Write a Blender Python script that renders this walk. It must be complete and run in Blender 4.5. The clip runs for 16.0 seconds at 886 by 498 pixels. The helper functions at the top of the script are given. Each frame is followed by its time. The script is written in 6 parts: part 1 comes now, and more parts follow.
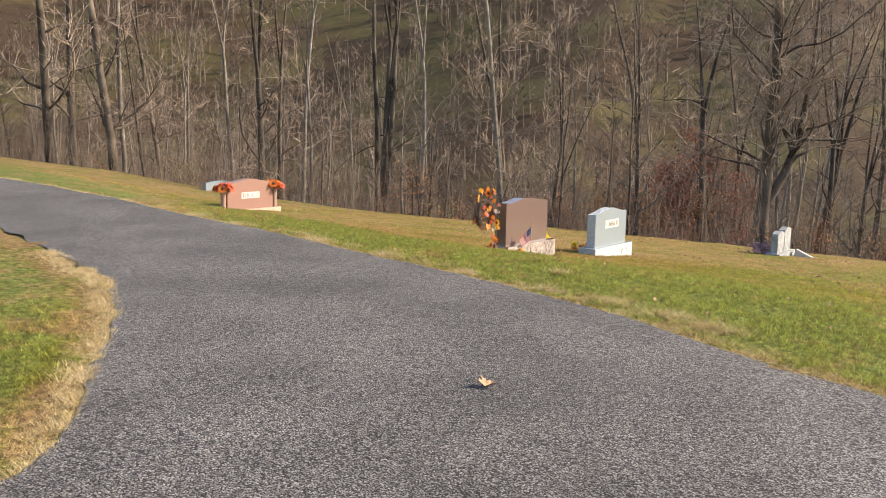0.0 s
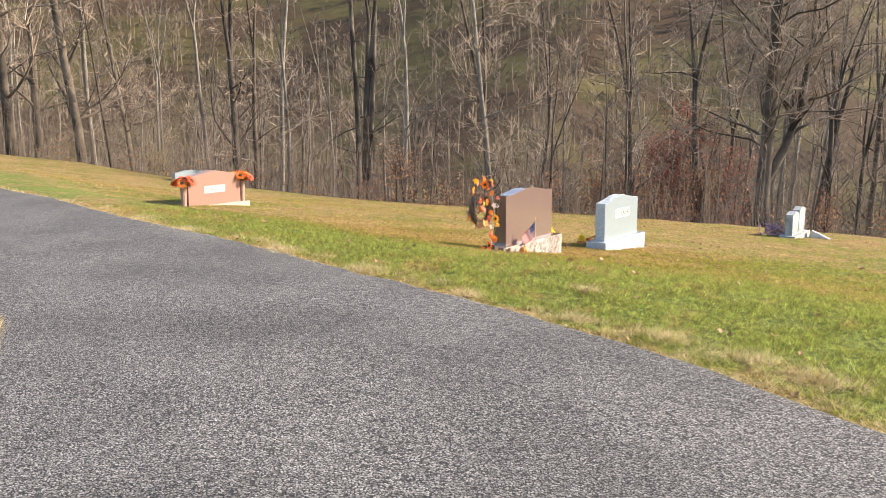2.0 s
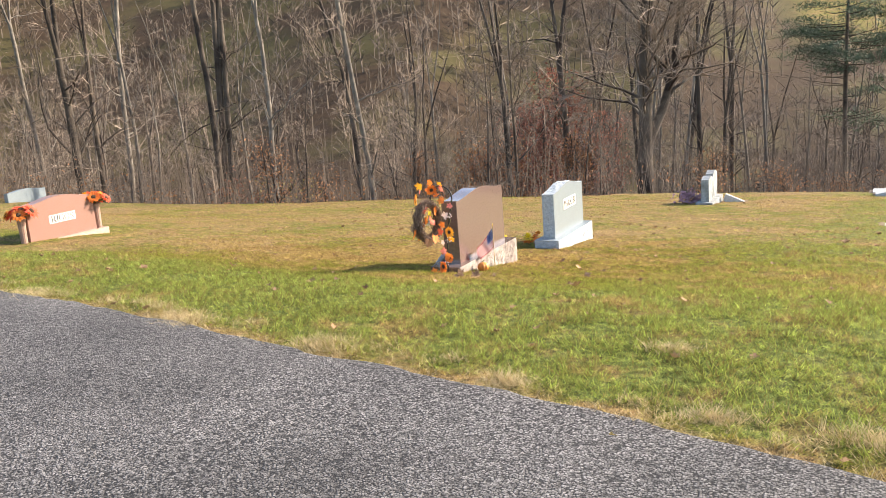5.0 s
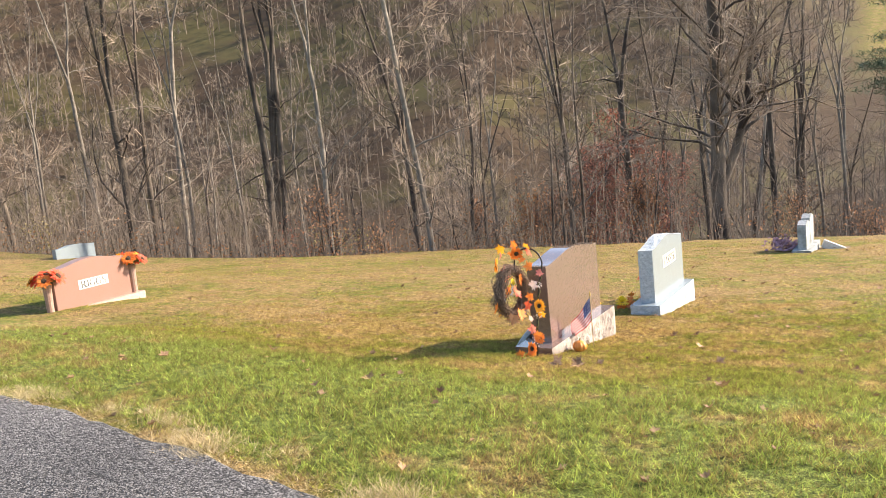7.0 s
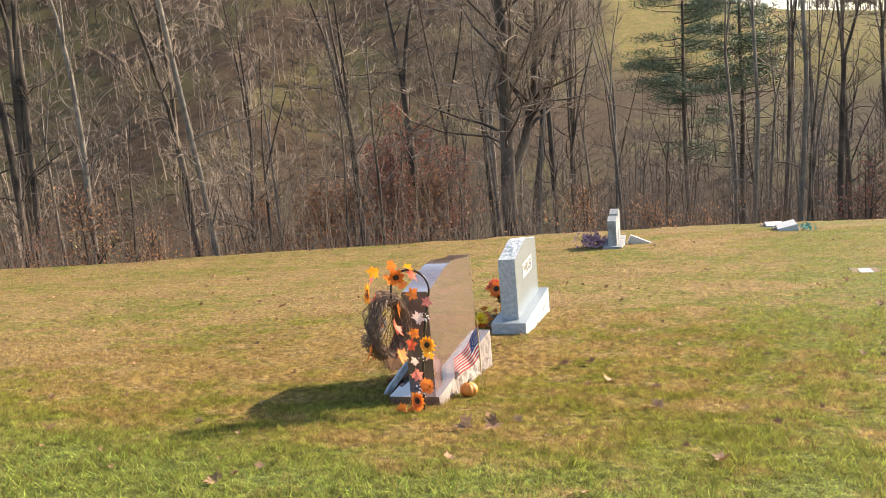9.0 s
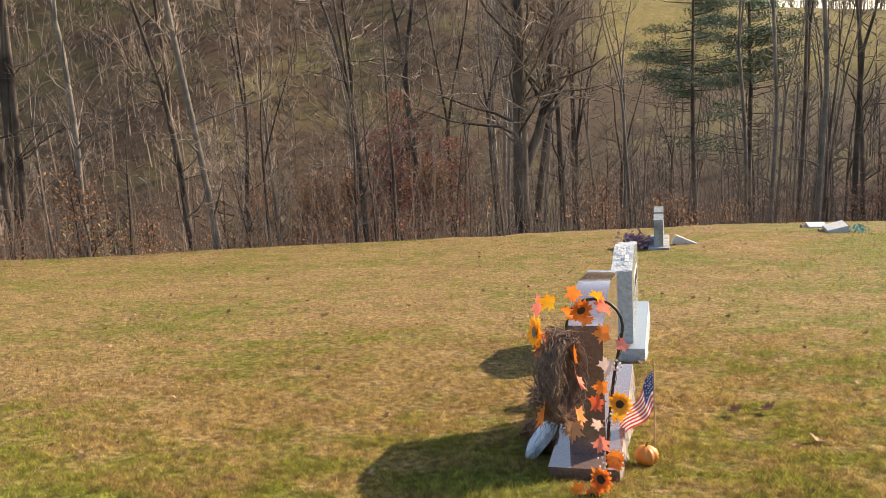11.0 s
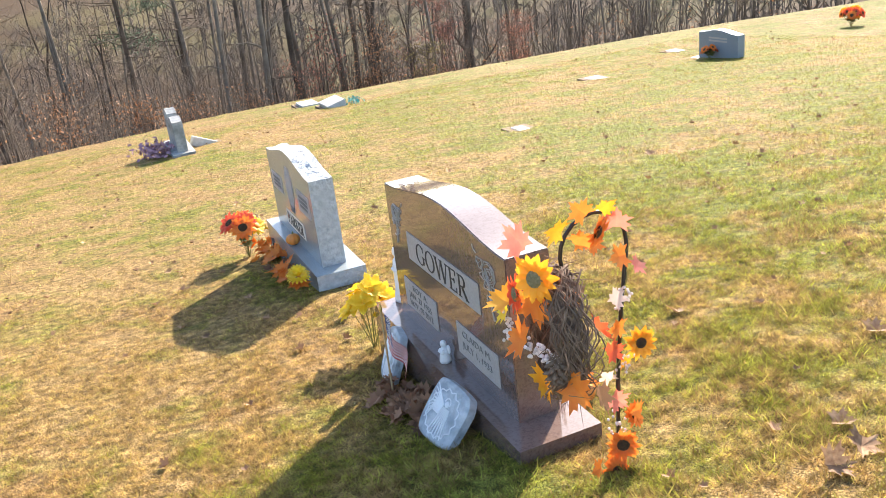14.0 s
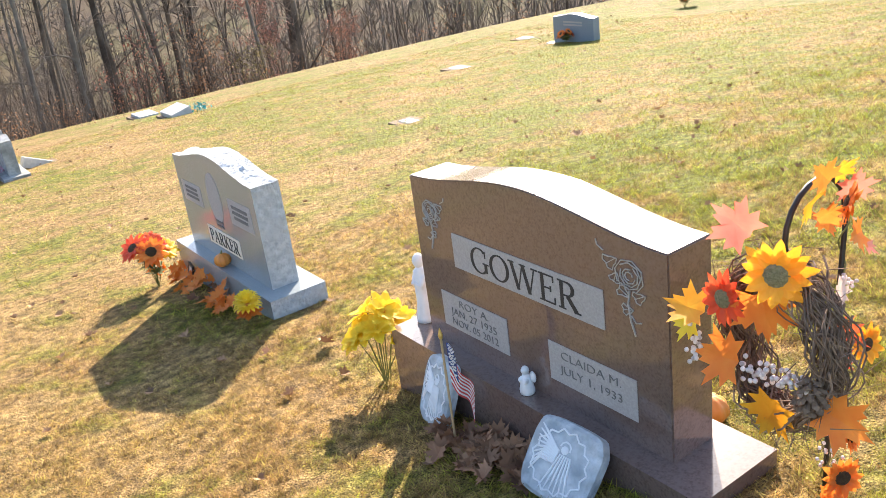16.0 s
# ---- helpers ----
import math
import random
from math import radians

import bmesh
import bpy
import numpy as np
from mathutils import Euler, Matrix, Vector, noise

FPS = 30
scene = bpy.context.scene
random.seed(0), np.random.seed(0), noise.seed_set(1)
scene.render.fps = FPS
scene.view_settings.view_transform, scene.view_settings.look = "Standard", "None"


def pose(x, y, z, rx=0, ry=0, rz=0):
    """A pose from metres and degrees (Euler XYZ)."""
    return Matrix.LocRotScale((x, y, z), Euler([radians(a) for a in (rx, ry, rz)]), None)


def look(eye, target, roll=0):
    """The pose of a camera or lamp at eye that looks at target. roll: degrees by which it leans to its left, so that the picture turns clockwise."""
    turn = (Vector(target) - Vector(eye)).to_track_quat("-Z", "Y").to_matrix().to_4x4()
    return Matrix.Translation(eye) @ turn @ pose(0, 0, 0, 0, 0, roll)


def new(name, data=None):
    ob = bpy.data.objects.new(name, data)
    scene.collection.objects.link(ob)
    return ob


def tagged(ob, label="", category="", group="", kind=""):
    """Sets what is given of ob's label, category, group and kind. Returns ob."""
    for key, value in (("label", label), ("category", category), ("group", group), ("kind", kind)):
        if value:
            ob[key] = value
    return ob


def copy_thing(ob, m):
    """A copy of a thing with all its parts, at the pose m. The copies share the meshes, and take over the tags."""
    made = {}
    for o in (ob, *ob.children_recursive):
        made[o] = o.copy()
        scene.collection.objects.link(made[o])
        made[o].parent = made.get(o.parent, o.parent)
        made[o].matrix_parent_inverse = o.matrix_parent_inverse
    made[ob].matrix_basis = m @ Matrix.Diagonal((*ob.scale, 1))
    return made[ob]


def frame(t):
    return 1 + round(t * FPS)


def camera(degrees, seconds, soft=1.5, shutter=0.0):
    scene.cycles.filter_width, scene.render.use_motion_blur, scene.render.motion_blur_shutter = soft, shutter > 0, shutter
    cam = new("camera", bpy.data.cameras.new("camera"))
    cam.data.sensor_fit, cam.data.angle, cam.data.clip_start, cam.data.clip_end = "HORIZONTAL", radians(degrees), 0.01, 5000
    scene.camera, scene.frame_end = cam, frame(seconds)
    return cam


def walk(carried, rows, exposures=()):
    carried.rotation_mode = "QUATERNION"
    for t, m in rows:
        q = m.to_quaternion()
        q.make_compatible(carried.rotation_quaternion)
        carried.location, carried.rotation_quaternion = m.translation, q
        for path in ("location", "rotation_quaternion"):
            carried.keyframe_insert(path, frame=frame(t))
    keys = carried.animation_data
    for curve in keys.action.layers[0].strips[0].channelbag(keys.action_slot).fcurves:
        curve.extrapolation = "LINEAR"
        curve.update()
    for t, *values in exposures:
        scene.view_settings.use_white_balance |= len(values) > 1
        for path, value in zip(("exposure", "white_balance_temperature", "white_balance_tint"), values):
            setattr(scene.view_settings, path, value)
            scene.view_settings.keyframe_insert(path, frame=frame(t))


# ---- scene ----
EXPOSURES = [
    (0, 0.92, 6800, 13), (1.5, 1.08, 6750, 13), (2, 1.33, 6650, 11), (3, 1.48, 6600, 11), (5.5, 1.25, 6600, 12), (6, 1.3, 6550, 12), (6.5, 1.4, 6550, 12),
    (7, 1.38, 6600, 12), (8, 1.15, 6750, 12), (10.5, 1.12, 7000, 14), (11, 0.88, 7100, 15), (11.5, 0.88, 7200, 16), (12, 0.75, 7400, 18), (12.5, 1.33, 6900, 14),
    (13, 1.5, 6700, 12), (14, 1.7, 6600, 12), (14.5, 1.55, 6700, 13), (15, 1.08, 6850, 15), (15.5, 1.02, 6900, 15), (16, 1.7, 6700, 13)]
cam = camera(54.48, 16.0, soft=0.45)
PATH = [
    (0, (0.4855, -2.511, 2.4591), (-0.7346, -0.9562, 2.1528), 1.01),
    (0.5, (0.1328, -2.1217, 2.472), (-1.0077, -0.5018, 2.1978), 0.59),
    (1, (-0.1236, -1.7416, 2.4758), (-1.3287, -0.1738, 2.1763), 0.44),
    (1.5, (-0.5015, -1.3985, 2.4713), (-1.6902, 0.1792, 2.159), 0.52),
    (2, (-0.7695, -1.0119, 2.4478), (-1.9583, 0.5574, 2.0956), -0.35),
    (2.5, (-1.1139, -0.6924, 2.4355), (-2.2766, 0.8908, 2.0591), 0.09),
    (3, (-1.5107, -0.4106, 2.4489), (-2.6476, 1.1892, 2.0637), -0.14),
    (5.5, (-3.1801, 0.8872, 2.4972), (-4.0761, 2.627, 2.0848), -4.9),
    (6, (-3.392, 1.2399, 2.473), (-4.5091, 2.853, 2.0858), -5.55),
    (6.5, (-3.6872, 1.5817, 2.4626), (-4.7411, 3.2533, 2.154), -4.68),
    (7, (-3.9622, 1.9875, 2.4428), (-4.9906, 3.6767, 2.1446), -5.91),
    (7.5, (-4.2391, 2.3713, 2.4268), (-5.2104, 4.0995, 2.1624), -4.96),
    (8, (-4.5537, 2.6989, 2.4213), (-5.2576, 4.5441, 2.1054), -5.54),
    (10.5, (-6.3884, 4.2333, 2.3347), (-6.8959, 6.1307, 1.9574), -4.75),
    (11, (-6.6604, 4.523, 2.3218), (-7.1732, 6.4183, 1.9408), -3.83),
    (11.5, (-7.0093, 4.775, 2.3191), (-7.2233, 6.7154, 1.8843), -2.44),
    (12, (-7.2724, 5.094, 2.2913), (-7.4065, 7.0255, 1.79), -4.28),
    (12.5, (-7.5495, 5.3495, 2.269), (-7.5812, 7.2731, 1.7222), -5.1),
    (13, (-7.8494, 5.5849, 2.2735), (-7.5437, 7.4628, 1.657), -5.71),
    (13.5, (-8.1085, 5.8606, 2.2411), (-7.7321, 7.7058, 1.5677), -7.76),
    (14, (-8.3859, 6.0874, 2.2552), (-7.7008, 7.8221, 1.5331), -6.91),
    (14.5, (-8.5796, 6.3907, 2.2183), (-7.6597, 8.0085, 1.4859), -4.92),
    (15, (-8.6687, 6.662, 2.191), (-7.7812, 8.3111, 1.4889), -8.64),
    (15.5, (-8.7989, 6.9374, 2.1191), (-7.8237, 8.511, 1.3623), -7.71),
    (16, (-8.7875, 7.2059, 2.0604), (-7.7702, 8.7495, 1.2973), -7.88),
]
walk(cam, [(t, look(eye, target, roll)) for t, eye, target, roll in PATH], EXPOSURES)

# ---- daylight ----
SUN_AZ, SUN_EL = radians(46), radians(28)  # azimuth from +y towards +x
world = bpy.data.worlds.new("world")
scene.world = world
world.use_nodes = True
wn = world.node_tree.nodes
sky = wn.new("ShaderNodeTexSky")
sky.sky_type, sky.sun_disc = "NISHITA", False
sky.sun_elevation, sky.sun_rotation = SUN_EL, SUN_AZ
wn["Background"].inputs["Strength"].default_value = 0.14
world.node_tree.links.new(sky.outputs[0], wn["Background"].inputs[0])
sun = new("sun", bpy.data.lights.new("sun", "SUN"))
sun.data.energy, sun.data.angle, sun.data.color = 5.0, radians(0.55), (1.0, 0.88, 0.72)
sun_way = Vector((math.sin(SUN_AZ) * math.cos(SUN_EL), math.cos(SUN_AZ) * math.cos(SUN_EL), math.sin(SUN_EL)))
sun.matrix_world = look(sun_way * 60, (0, 0, 0))


# ---- materials ----
def mat(name, a, b, scale=8.0, rough=0.7, bump=0.0, c=None, scale2=1.0, island=0.0, metal=0.0, rand=0.0, bump_scale=None, clear=0.0, coord="Object", sharp=0.25, thin=0.0):
    m = bpy.data.materials.new(name)
    m.use_nodes = True
    n, l = m.node_tree.nodes, m.node_tree.links
    bs = n["Principled BSDF"]
    tc = n.new("ShaderNodeTexCoord")

    def noise_at(s, detail=4.0):
        t = n.new("ShaderNodeTexNoise")
        t.inputs["Scale"].default_value, t.inputs["Detail"].default_value = s, detail
        l.new(tc.outputs[coord], t.inputs["Vector"])
        return t

    def mix(f, x, y):
        k = n.new("ShaderNodeMix")
        k.data_type = "RGBA"
        for sock, val in ((k.inputs[0], f), (k.inputs[6], x), (k.inputs[7], y)):
            if hasattr(val, "default_value"):
                l.new(val, sock)
            else:
                sock.default_value = val if isinstance(val, float) else (*val, 1)
        return k.outputs[2]

    def ramp(v, lo, hi):
        r = n.new("ShaderNodeMapRange")
        r.inputs[1].default_value, r.inputs[2].default_value = lo, hi
        l.new(v, r.inputs[0])
        return r.outputs[0]

    t1 = noise_at(scale)
    col = mix(ramp(t1.outputs[0], 0.5 - sharp, 0.5 + sharp), a, b)
    if c is not None:
        t2 = noise_at(scale2, 3.0)
        col = mix(ramp(t2.outputs[0], 0.42, 0.68), col, c)
    if island or rand:
        if island:
            g = n.new("ShaderNodeNewGeometry").outputs["Random Per Island"]
        else:
            g = n.new("ShaderNodeObjectInfo").outputs["Random"]
        h = n.new("ShaderNodeHueSaturation")
        amt = island or rand
        l.new(col, h.inputs["Color"])
        l.new(ramp(g, 0.0, 1.0), h.inputs["Value"])
        rr = h.inputs["Value"].links[0].from_node
        rr.inputs[3].default_value, rr.inputs[4].default_value = 1 - amt, 1 + amt
        col = h.outputs[0]
    l.new(col, bs.inputs["Base Color"])
    bs.inputs["Roughness"].default_value, bs.inputs["Metallic"].default_value = rough, metal
    bs.inputs["Coat Weight"].default_value = clear
    if bump:
        tb = noise_at(bump_scale or scale * 2, 6.0)
        bp = n.new("ShaderNodeBump")
        bp.inputs["Strength"].default_value, bp.inputs["Distance"].default_value = bump, 0.02
        l.new(tb.outputs[0], bp.inputs["Height"])
        l.new(bp.outputs[0], bs.inputs["Normal"])
    if thin:
        tr = n.new("ShaderNodeBsdfTranslucent")
        l.new(col, tr.inputs[0])
        ms = n.new("ShaderNodeMixShader")
        ms.inputs[0].default_value = thin
        l.new(bs.outputs[0], ms.inputs[1])
        l.new(tr.outputs[0], ms.inputs[2])
        l.new(ms.outputs[0], n["Material Output"].inputs[0])
    return m


def lawn_material(name, blades):
    """Grass: the float attribute 'green' tells lush from dry, 'wood' the leaf-covered floor under the trees."""
    m = bpy.data.materials.new(name)
    m.use_nodes = True
    n, l = m.node_tree.nodes, m.node_tree.links
    bs = n["Principled BSDF"]
    tc = n.new("ShaderNodeTexCoord")

    def noise_at(s, detail=4.0):
        t = n.new("ShaderNodeTexNoise")
        t.inputs["Scale"].default_value, t.inputs["Detail"].default_value = s, detail
        l.new(tc.outputs["Object"], t.inputs["Vector"])
        return t.outputs[0]

    def calc(op, x, y, clamp=False):
        k = n.new("ShaderNodeMath")
        k.operation, k.use_clamp = op, clamp
        for sock, val in ((k.inputs[0], x), (k.inputs[1], y)):
            if hasattr(val, "default_value"):
                l.new(val, sock)
            else:
                sock.default_value = val
        return k.outputs[0]

    def mix(f, x, y):
        k = n.new("ShaderNodeMix")
        k.data_type = "RGBA"
        for sock, val in ((k.inputs[0], f), (k.inputs[6], x), (k.inputs[7], y)):
            if hasattr(val, "default_value"):
                l.new(val, sock)
            else:
                sock.default_value = (*val, 1)
        return k.outputs[2]

    def attr(key):
        k = n.new("ShaderNodeAttribute")
        k.attribute_name = key
        return k.outputs["Fac"]

    fine = noise_at(55 if not blades else 9, 3.0)
    mid, big = noise_at(3.2, 5.0), noise_at(0.55, 3.0)
    lush = calc("ADD", attr("green"), calc("ADD", calc("ADD", calc("MULTIPLY", calc("SUBTRACT", mid, 0.5), 3.2), calc("MULTIPLY", calc("SUBTRACT", noise_at(13, 3.0), 0.5), 1.1)), calc("MULTIPLY", calc("SUBTRACT", big, 0.5), 2.6)), True)
    if blades:
        rnd = n.new("ShaderNodeNewGeometry").outputs["Random Per Island"]
        lush = calc("ADD", lush, calc("MULTIPLY", calc("SUBTRACT", rnd, 0.55), 1.3), True)
    # ground sheet colours cut to 0.4, painting in the shade between blades
    gap_shade = 1.0 if blades else 0.4
    dry = mix(fine, tuple(k * gap_shade for k in DRY_A), tuple(k * gap_shade for k in DRY_B))
    dry = mix(calc("MULTIPLY", calc("SUBTRACT", noise_at(1.3, 4.0), 0.45), 3.0, True), dry, tuple(k * gap_shade for k in DRY_C))
    green = mix(fine, tuple(k * gap_shade for k in GREEN_A), tuple(k * gap_shade for k in GREEN_B))
    fresh = mix(fine, tuple(k * gap_shade for k in FRESH_A), tuple(k * gap_shade for k in FRESH_B))
    green = mix(calc("MULTIPLY", calc("SUBTRACT", attr("green"), 0.5), 3.0, True), green, fresh)
    col = mix(lush, dry, green)
    litter = mix(noise_at(1.1, 6.0), (0.036, 0.024, 0.015), (0.10, 0.064, 0.037))
    olive = mix(noise_at(0.4, 6.0), (0.066, 0.056, 0.024), (0.125, 0.102, 0.04))
    litter = mix(calc("MULTIPLY", calc("SUBTRACT", noise_at(0.035, 4.0), 0.46), 7.0, True), litter, olive)
    col = mix(attr("wood"), col, litter)
    if blades:
        hv = n.new("ShaderNodeHueSaturation")
        tufts = calc("ADD", calc("MULTIPLY", calc("SUBTRACT", noise_at(19, 3.0), 0.36), 2.5, True), 0.53)
        l.new(calc("MULTIPLY", calc("ADD", calc("MULTIPLY", calc("POWER", rnd, 2.0), 1.15), 0.62), tufts), hv.inputs["Value"])
        l.new(col, hv.inputs["Color"])
        col = hv.outputs[0]
    else:
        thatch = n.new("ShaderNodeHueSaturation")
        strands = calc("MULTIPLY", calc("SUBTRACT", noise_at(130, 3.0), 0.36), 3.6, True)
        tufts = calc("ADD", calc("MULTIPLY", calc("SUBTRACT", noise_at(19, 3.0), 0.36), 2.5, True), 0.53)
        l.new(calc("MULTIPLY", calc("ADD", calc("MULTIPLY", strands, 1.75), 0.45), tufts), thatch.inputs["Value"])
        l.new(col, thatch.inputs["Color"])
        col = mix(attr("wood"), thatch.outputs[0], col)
    l.new(col, bs.inputs["Base Color"])
    bs.inputs["Roughness"].default_value = 0.9
    bs.inputs["Specular IOR Level"].default_value = 0.15
    if blades:
        tr = n.new("ShaderNodeBsdfTranslucent")
        l.new(col, tr.inputs[0])
        ms = n.new("ShaderNodeMixShader")
        ms.inputs[0].default_value = 0.45
        l.new(bs.outputs[0], ms.inputs[1])
        l.new(tr.outputs[0], ms.inputs[2])
        l.new(ms.outputs[0], n["Material Output"].inputs[0])
    else:
        bp = n.new("ShaderNodeBump")
        bp.inputs["Strength"].default_value, bp.inputs["Distance"].default_value = 0.7, 0.03
        l.new(calc("ADD", noise_at(90, 5.0), calc("MULTIPLY", mid, 2.0)), bp.inputs["Height"])
        l.new(bp.outputs[0], bs.inputs["Normal"])
    return m


def asphalt_material():
    m = bpy.data.materials.new("asphalt")
    m.use_nodes = True
    n, l = m.node_tree.nodes, m.node_tree.links
    bs = n["Principled BSDF"]
    tc = n.new("ShaderNodeTexCoord")
    vo = n.new("ShaderNodeTexVoronoi")
    vo.inputs["Scale"].default_value = 88
    no = n.new("ShaderNodeTexNoise")
    no.inputs["Scale"].default_value, no.inputs["Detail"].default_value = 0.9, 5
    sp = n.new("ShaderNodeTexNoise")
    sp.inputs["Scale"].default_value, sp.inputs["Detail"].default_value = 34, 6
    wob = n.new("ShaderNodeTexNoise")
    wob.inputs["Scale"].default_value, wob.inputs["Detail"].default_value = 60, 2
    for t in (no, sp, wob):
        l.new(tc.outputs["Object"], t.inputs["Vector"])
    bend = n.new("ShaderNodeVectorMath")
    bend.operation = "MULTIPLY_ADD"
    bend.inputs[1].default_value = (0.004, 0.004, 0.004)
    l.new(wob.outputs["Color"], bend.inputs[0])
    l.new(tc.outputs["Object"], bend.inputs[2])
    l.new(bend.outputs[0], vo.inputs["Vector"])
    sep = n.new("ShaderNodeSeparateColor")
    l.new(vo.outputs["Color"], sep.inputs[0])
    r1 = n.new("ShaderNodeValToRGB")
    r1.color_ramp.elements[0].color, r1.color_ramp.elements[0].position = ROAD_A, 0.05
    r1.color_ramp.elements[1].color, r1.color_ramp.elements[1].position = ROAD_B, 1.0
    e = r1.color_ramp.elements.new(0.7)
    e.color = ROAD_M
    l.new(sep.outputs[0], r1.inputs[0])

    def spread(v, lo, hi, a, b):
        k = n.new("ShaderNodeMapRange")
        for slot, val in enumerate((lo, hi, a, b)):
            k.inputs[slot + 1].default_value = val
        l.new(v, k.inputs[0])
        return k.outputs[0]

    def product(x, y):
        k = n.new("ShaderNodeMath")
        k.operation = "MULTIPLY"
        l.new(x, k.inputs[0])
        l.new(y, k.inputs[1])
        return k.outputs[0]

    # tar and painted-in pit shade, in chip joints and where chips are lost
    joint = product(spread(vo.outputs["Distance"], 0.42, 0.72, 1.0, 0.12), spread(sp.outputs[0], 0.33, 0.47, 0.2, 1.0))
    mx = n.new("ShaderNodeMix")
    mx.data_type = "RGBA"
    mx.inputs[6].default_value = (0.013, 0.012, 0.012, 1)
    l.new(joint, mx.inputs[0])
    l.new(r1.outputs[0], mx.inputs[7])
    hv = n.new("ShaderNodeHueSaturation")
    l.new(spread(no.outputs[0], 0.3, 0.7, 0.75, 1.25), hv.inputs["Value"])
    l.new(mx.outputs[2], hv.inputs["Color"])
    l.new(hv.outputs[0], bs.inputs["Base Color"])
    bs.inputs["Roughness"].default_value = 0.8
    bs.inputs["Specular IOR Level"].default_value = 0.3
    bp = n.new("ShaderNodeBump")
    bp.inputs["Strength"].default_value, bp.inputs["Distance"].default_value = 0.8, 0.0045
    l.new(joint, bp.inputs["Height"])
    l.new(bp.outputs[0], bs.inputs["Normal"])
    return m


DRY_A, DRY_B, DRY_C = (0.39, 0.24, 0.094), (0.66, 0.46, 0.19), (0.425, 0.252, 0.108)
GREEN_A, GREEN_B = (0.16, 0.178, 0.024), (0.385, 0.38, 0.058)
FRESH_A, FRESH_B = (0.15, 0.195, 0.034), (0.40, 0.45, 0.10)
ROAD_A, ROAD_M, ROAD_B = (0.09, 0.084, 0.079, 1), (0.195, 0.182, 0.171, 1), (0.31, 0.29, 0.272, 1)
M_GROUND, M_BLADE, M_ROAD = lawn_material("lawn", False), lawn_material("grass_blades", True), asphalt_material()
M_STRAW = mat("straw", (0.48, 0.36, 0.18), (0.68, 0.55, 0.32), 6, 0.9, island=0.3, thin=0.3)
M_BRUSH = mat("brush_stems", (0.12, 0.085, 0.06), (0.27, 0.21, 0.16), 1.5, 0.95, rand=0.35)
M_BARK = mat("bark", (0.022, 0.016, 0.012), (0.078, 0.057, 0.041), 6, 0.95, 0.8, (0.17, 0.133, 0.098), 0.7, rand=0.35, bump_scale=18)
M_TWIG = mat("twigs", (0.13, 0.094, 0.07), (0.42, 0.325, 0.24), 1.5, 0.95, rand=0.45)
M_PALEBARK = mat("pale_bark", (0.13, 0.105, 0.08), (0.30, 0.26, 0.21), 5, 0.95, 0.6, (0.11, 0.095, 0.08), 1.2, rand=0.2)
M_FARTREE = mat("far_tree_bark", (0.07, 0.053, 0.04), (0.19, 0.145, 0.11), 0.2, 0.95, island=0.7)
M_RED = mat("red_leaves", (0.27, 0.10, 0.07), (0.46, 0.20, 0.125), 1.5, 0.7, island=0.45, thin=0.3)
M_RUST = mat("rust_leaves", (0.27, 0.12, 0.055), (0.44, 0.215, 0.09), 1.5, 0.7, island=0.45, thin=0.3)
M_OLIVE = mat("olive_leaves", (0.20, 0.17, 0.05), (0.34, 0.26, 0.08), 1.5, 0.7, island=0.4, thin=0.3)
M_PINE = mat("pine_needles", (0.05, 0.09, 0.045), (0.10, 0.145, 0.07), 2, 0.7, island=0.4)
M_DEADLEAF = mat("fallen_leaves", (0.17, 0.085, 0.045), (0.42, 0.26, 0.14), 5, 0.8, island=0.5, thin=0.15)
M_PILE = mat("heaped_leaves", (0.19, 0.09, 0.05), (0.42, 0.23, 0.125), 5, 0.8, island=0.45, thin=0.15)
M_BROWN = mat("brown_granite", (0.11, 0.07, 0.058), (0.20, 0.138, 0.118), 110, 0.14, 0.0, (0.18, 0.125, 0.107), 45, clear=0.9)
M_BROWNROUGH = mat("rough_brown_granite", (0.27, 0.22, 0.185), (0.45, 0.39, 0.335), 28, 0.9, 0.9, (0.19, 0.15, 0.125), 7, bump_scale=45)
M_GREY = mat("grey_granite", (0.19, 0.225, 0.24), (0.32, 0.365, 0.385), 120, 0.22, 0.0, (0.25, 0.285, 0.30), 8, clear=0.2)
M_GREYROUGH = mat("rough_grey_granite", (0.30, 0.335, 0.35), (0.56, 0.59, 0.60), 30, 0.9, 1.0, (0.42, 0.45, 0.47), 9, bump_scale=40)
M_PINK = mat("pink_granite", (0.23, 0.12, 0.09), (0.34, 0.2, 0.155), 90, 0.3, 0.0, (0.29, 0.165, 0.13), 6)
M_PINKROUGH = mat("rough_pink_granite", (0.46, 0.30, 0.22), (0.62, 0.46, 0.36), 28, 0.9, 0.9, bump_scale=40)
M_FROST = mat("frosted_granite", (0.34, 0.32, 0.31), (0.46, 0.44, 0.43), 120, 0.75, 0.2)
M_PALEPLATE = mat("pale_plate", (0.62, 0.58, 0.50), (0.72, 0.68, 0.6), 60, 0.8, 0.1)
M_INK = mat("dark_lettering", (0.025, 0.022, 0.022), (0.05, 0.045, 0.042), 60, 0.7)
M_CARVE = mat("carved_line", (0.34, 0.32, 0.30), (0.46, 0.44, 0.42), 60, 0.85)
M_SLATE = mat("dark_slate_granite", (0.16, 0.2, 0.24), (0.25, 0.29, 0.33), 80, 0.4)
M_MARKER = mat("weathered_marker_stone", (0.42, 0.43, 0.42), (0.62, 0.62, 0.6), 12, 0.85, 0.5)
M_WHITE = mat("white_plaster", (0.66, 0.68, 0.70), (0.80, 0.81, 0.82), 18, 0.7, 0.2)
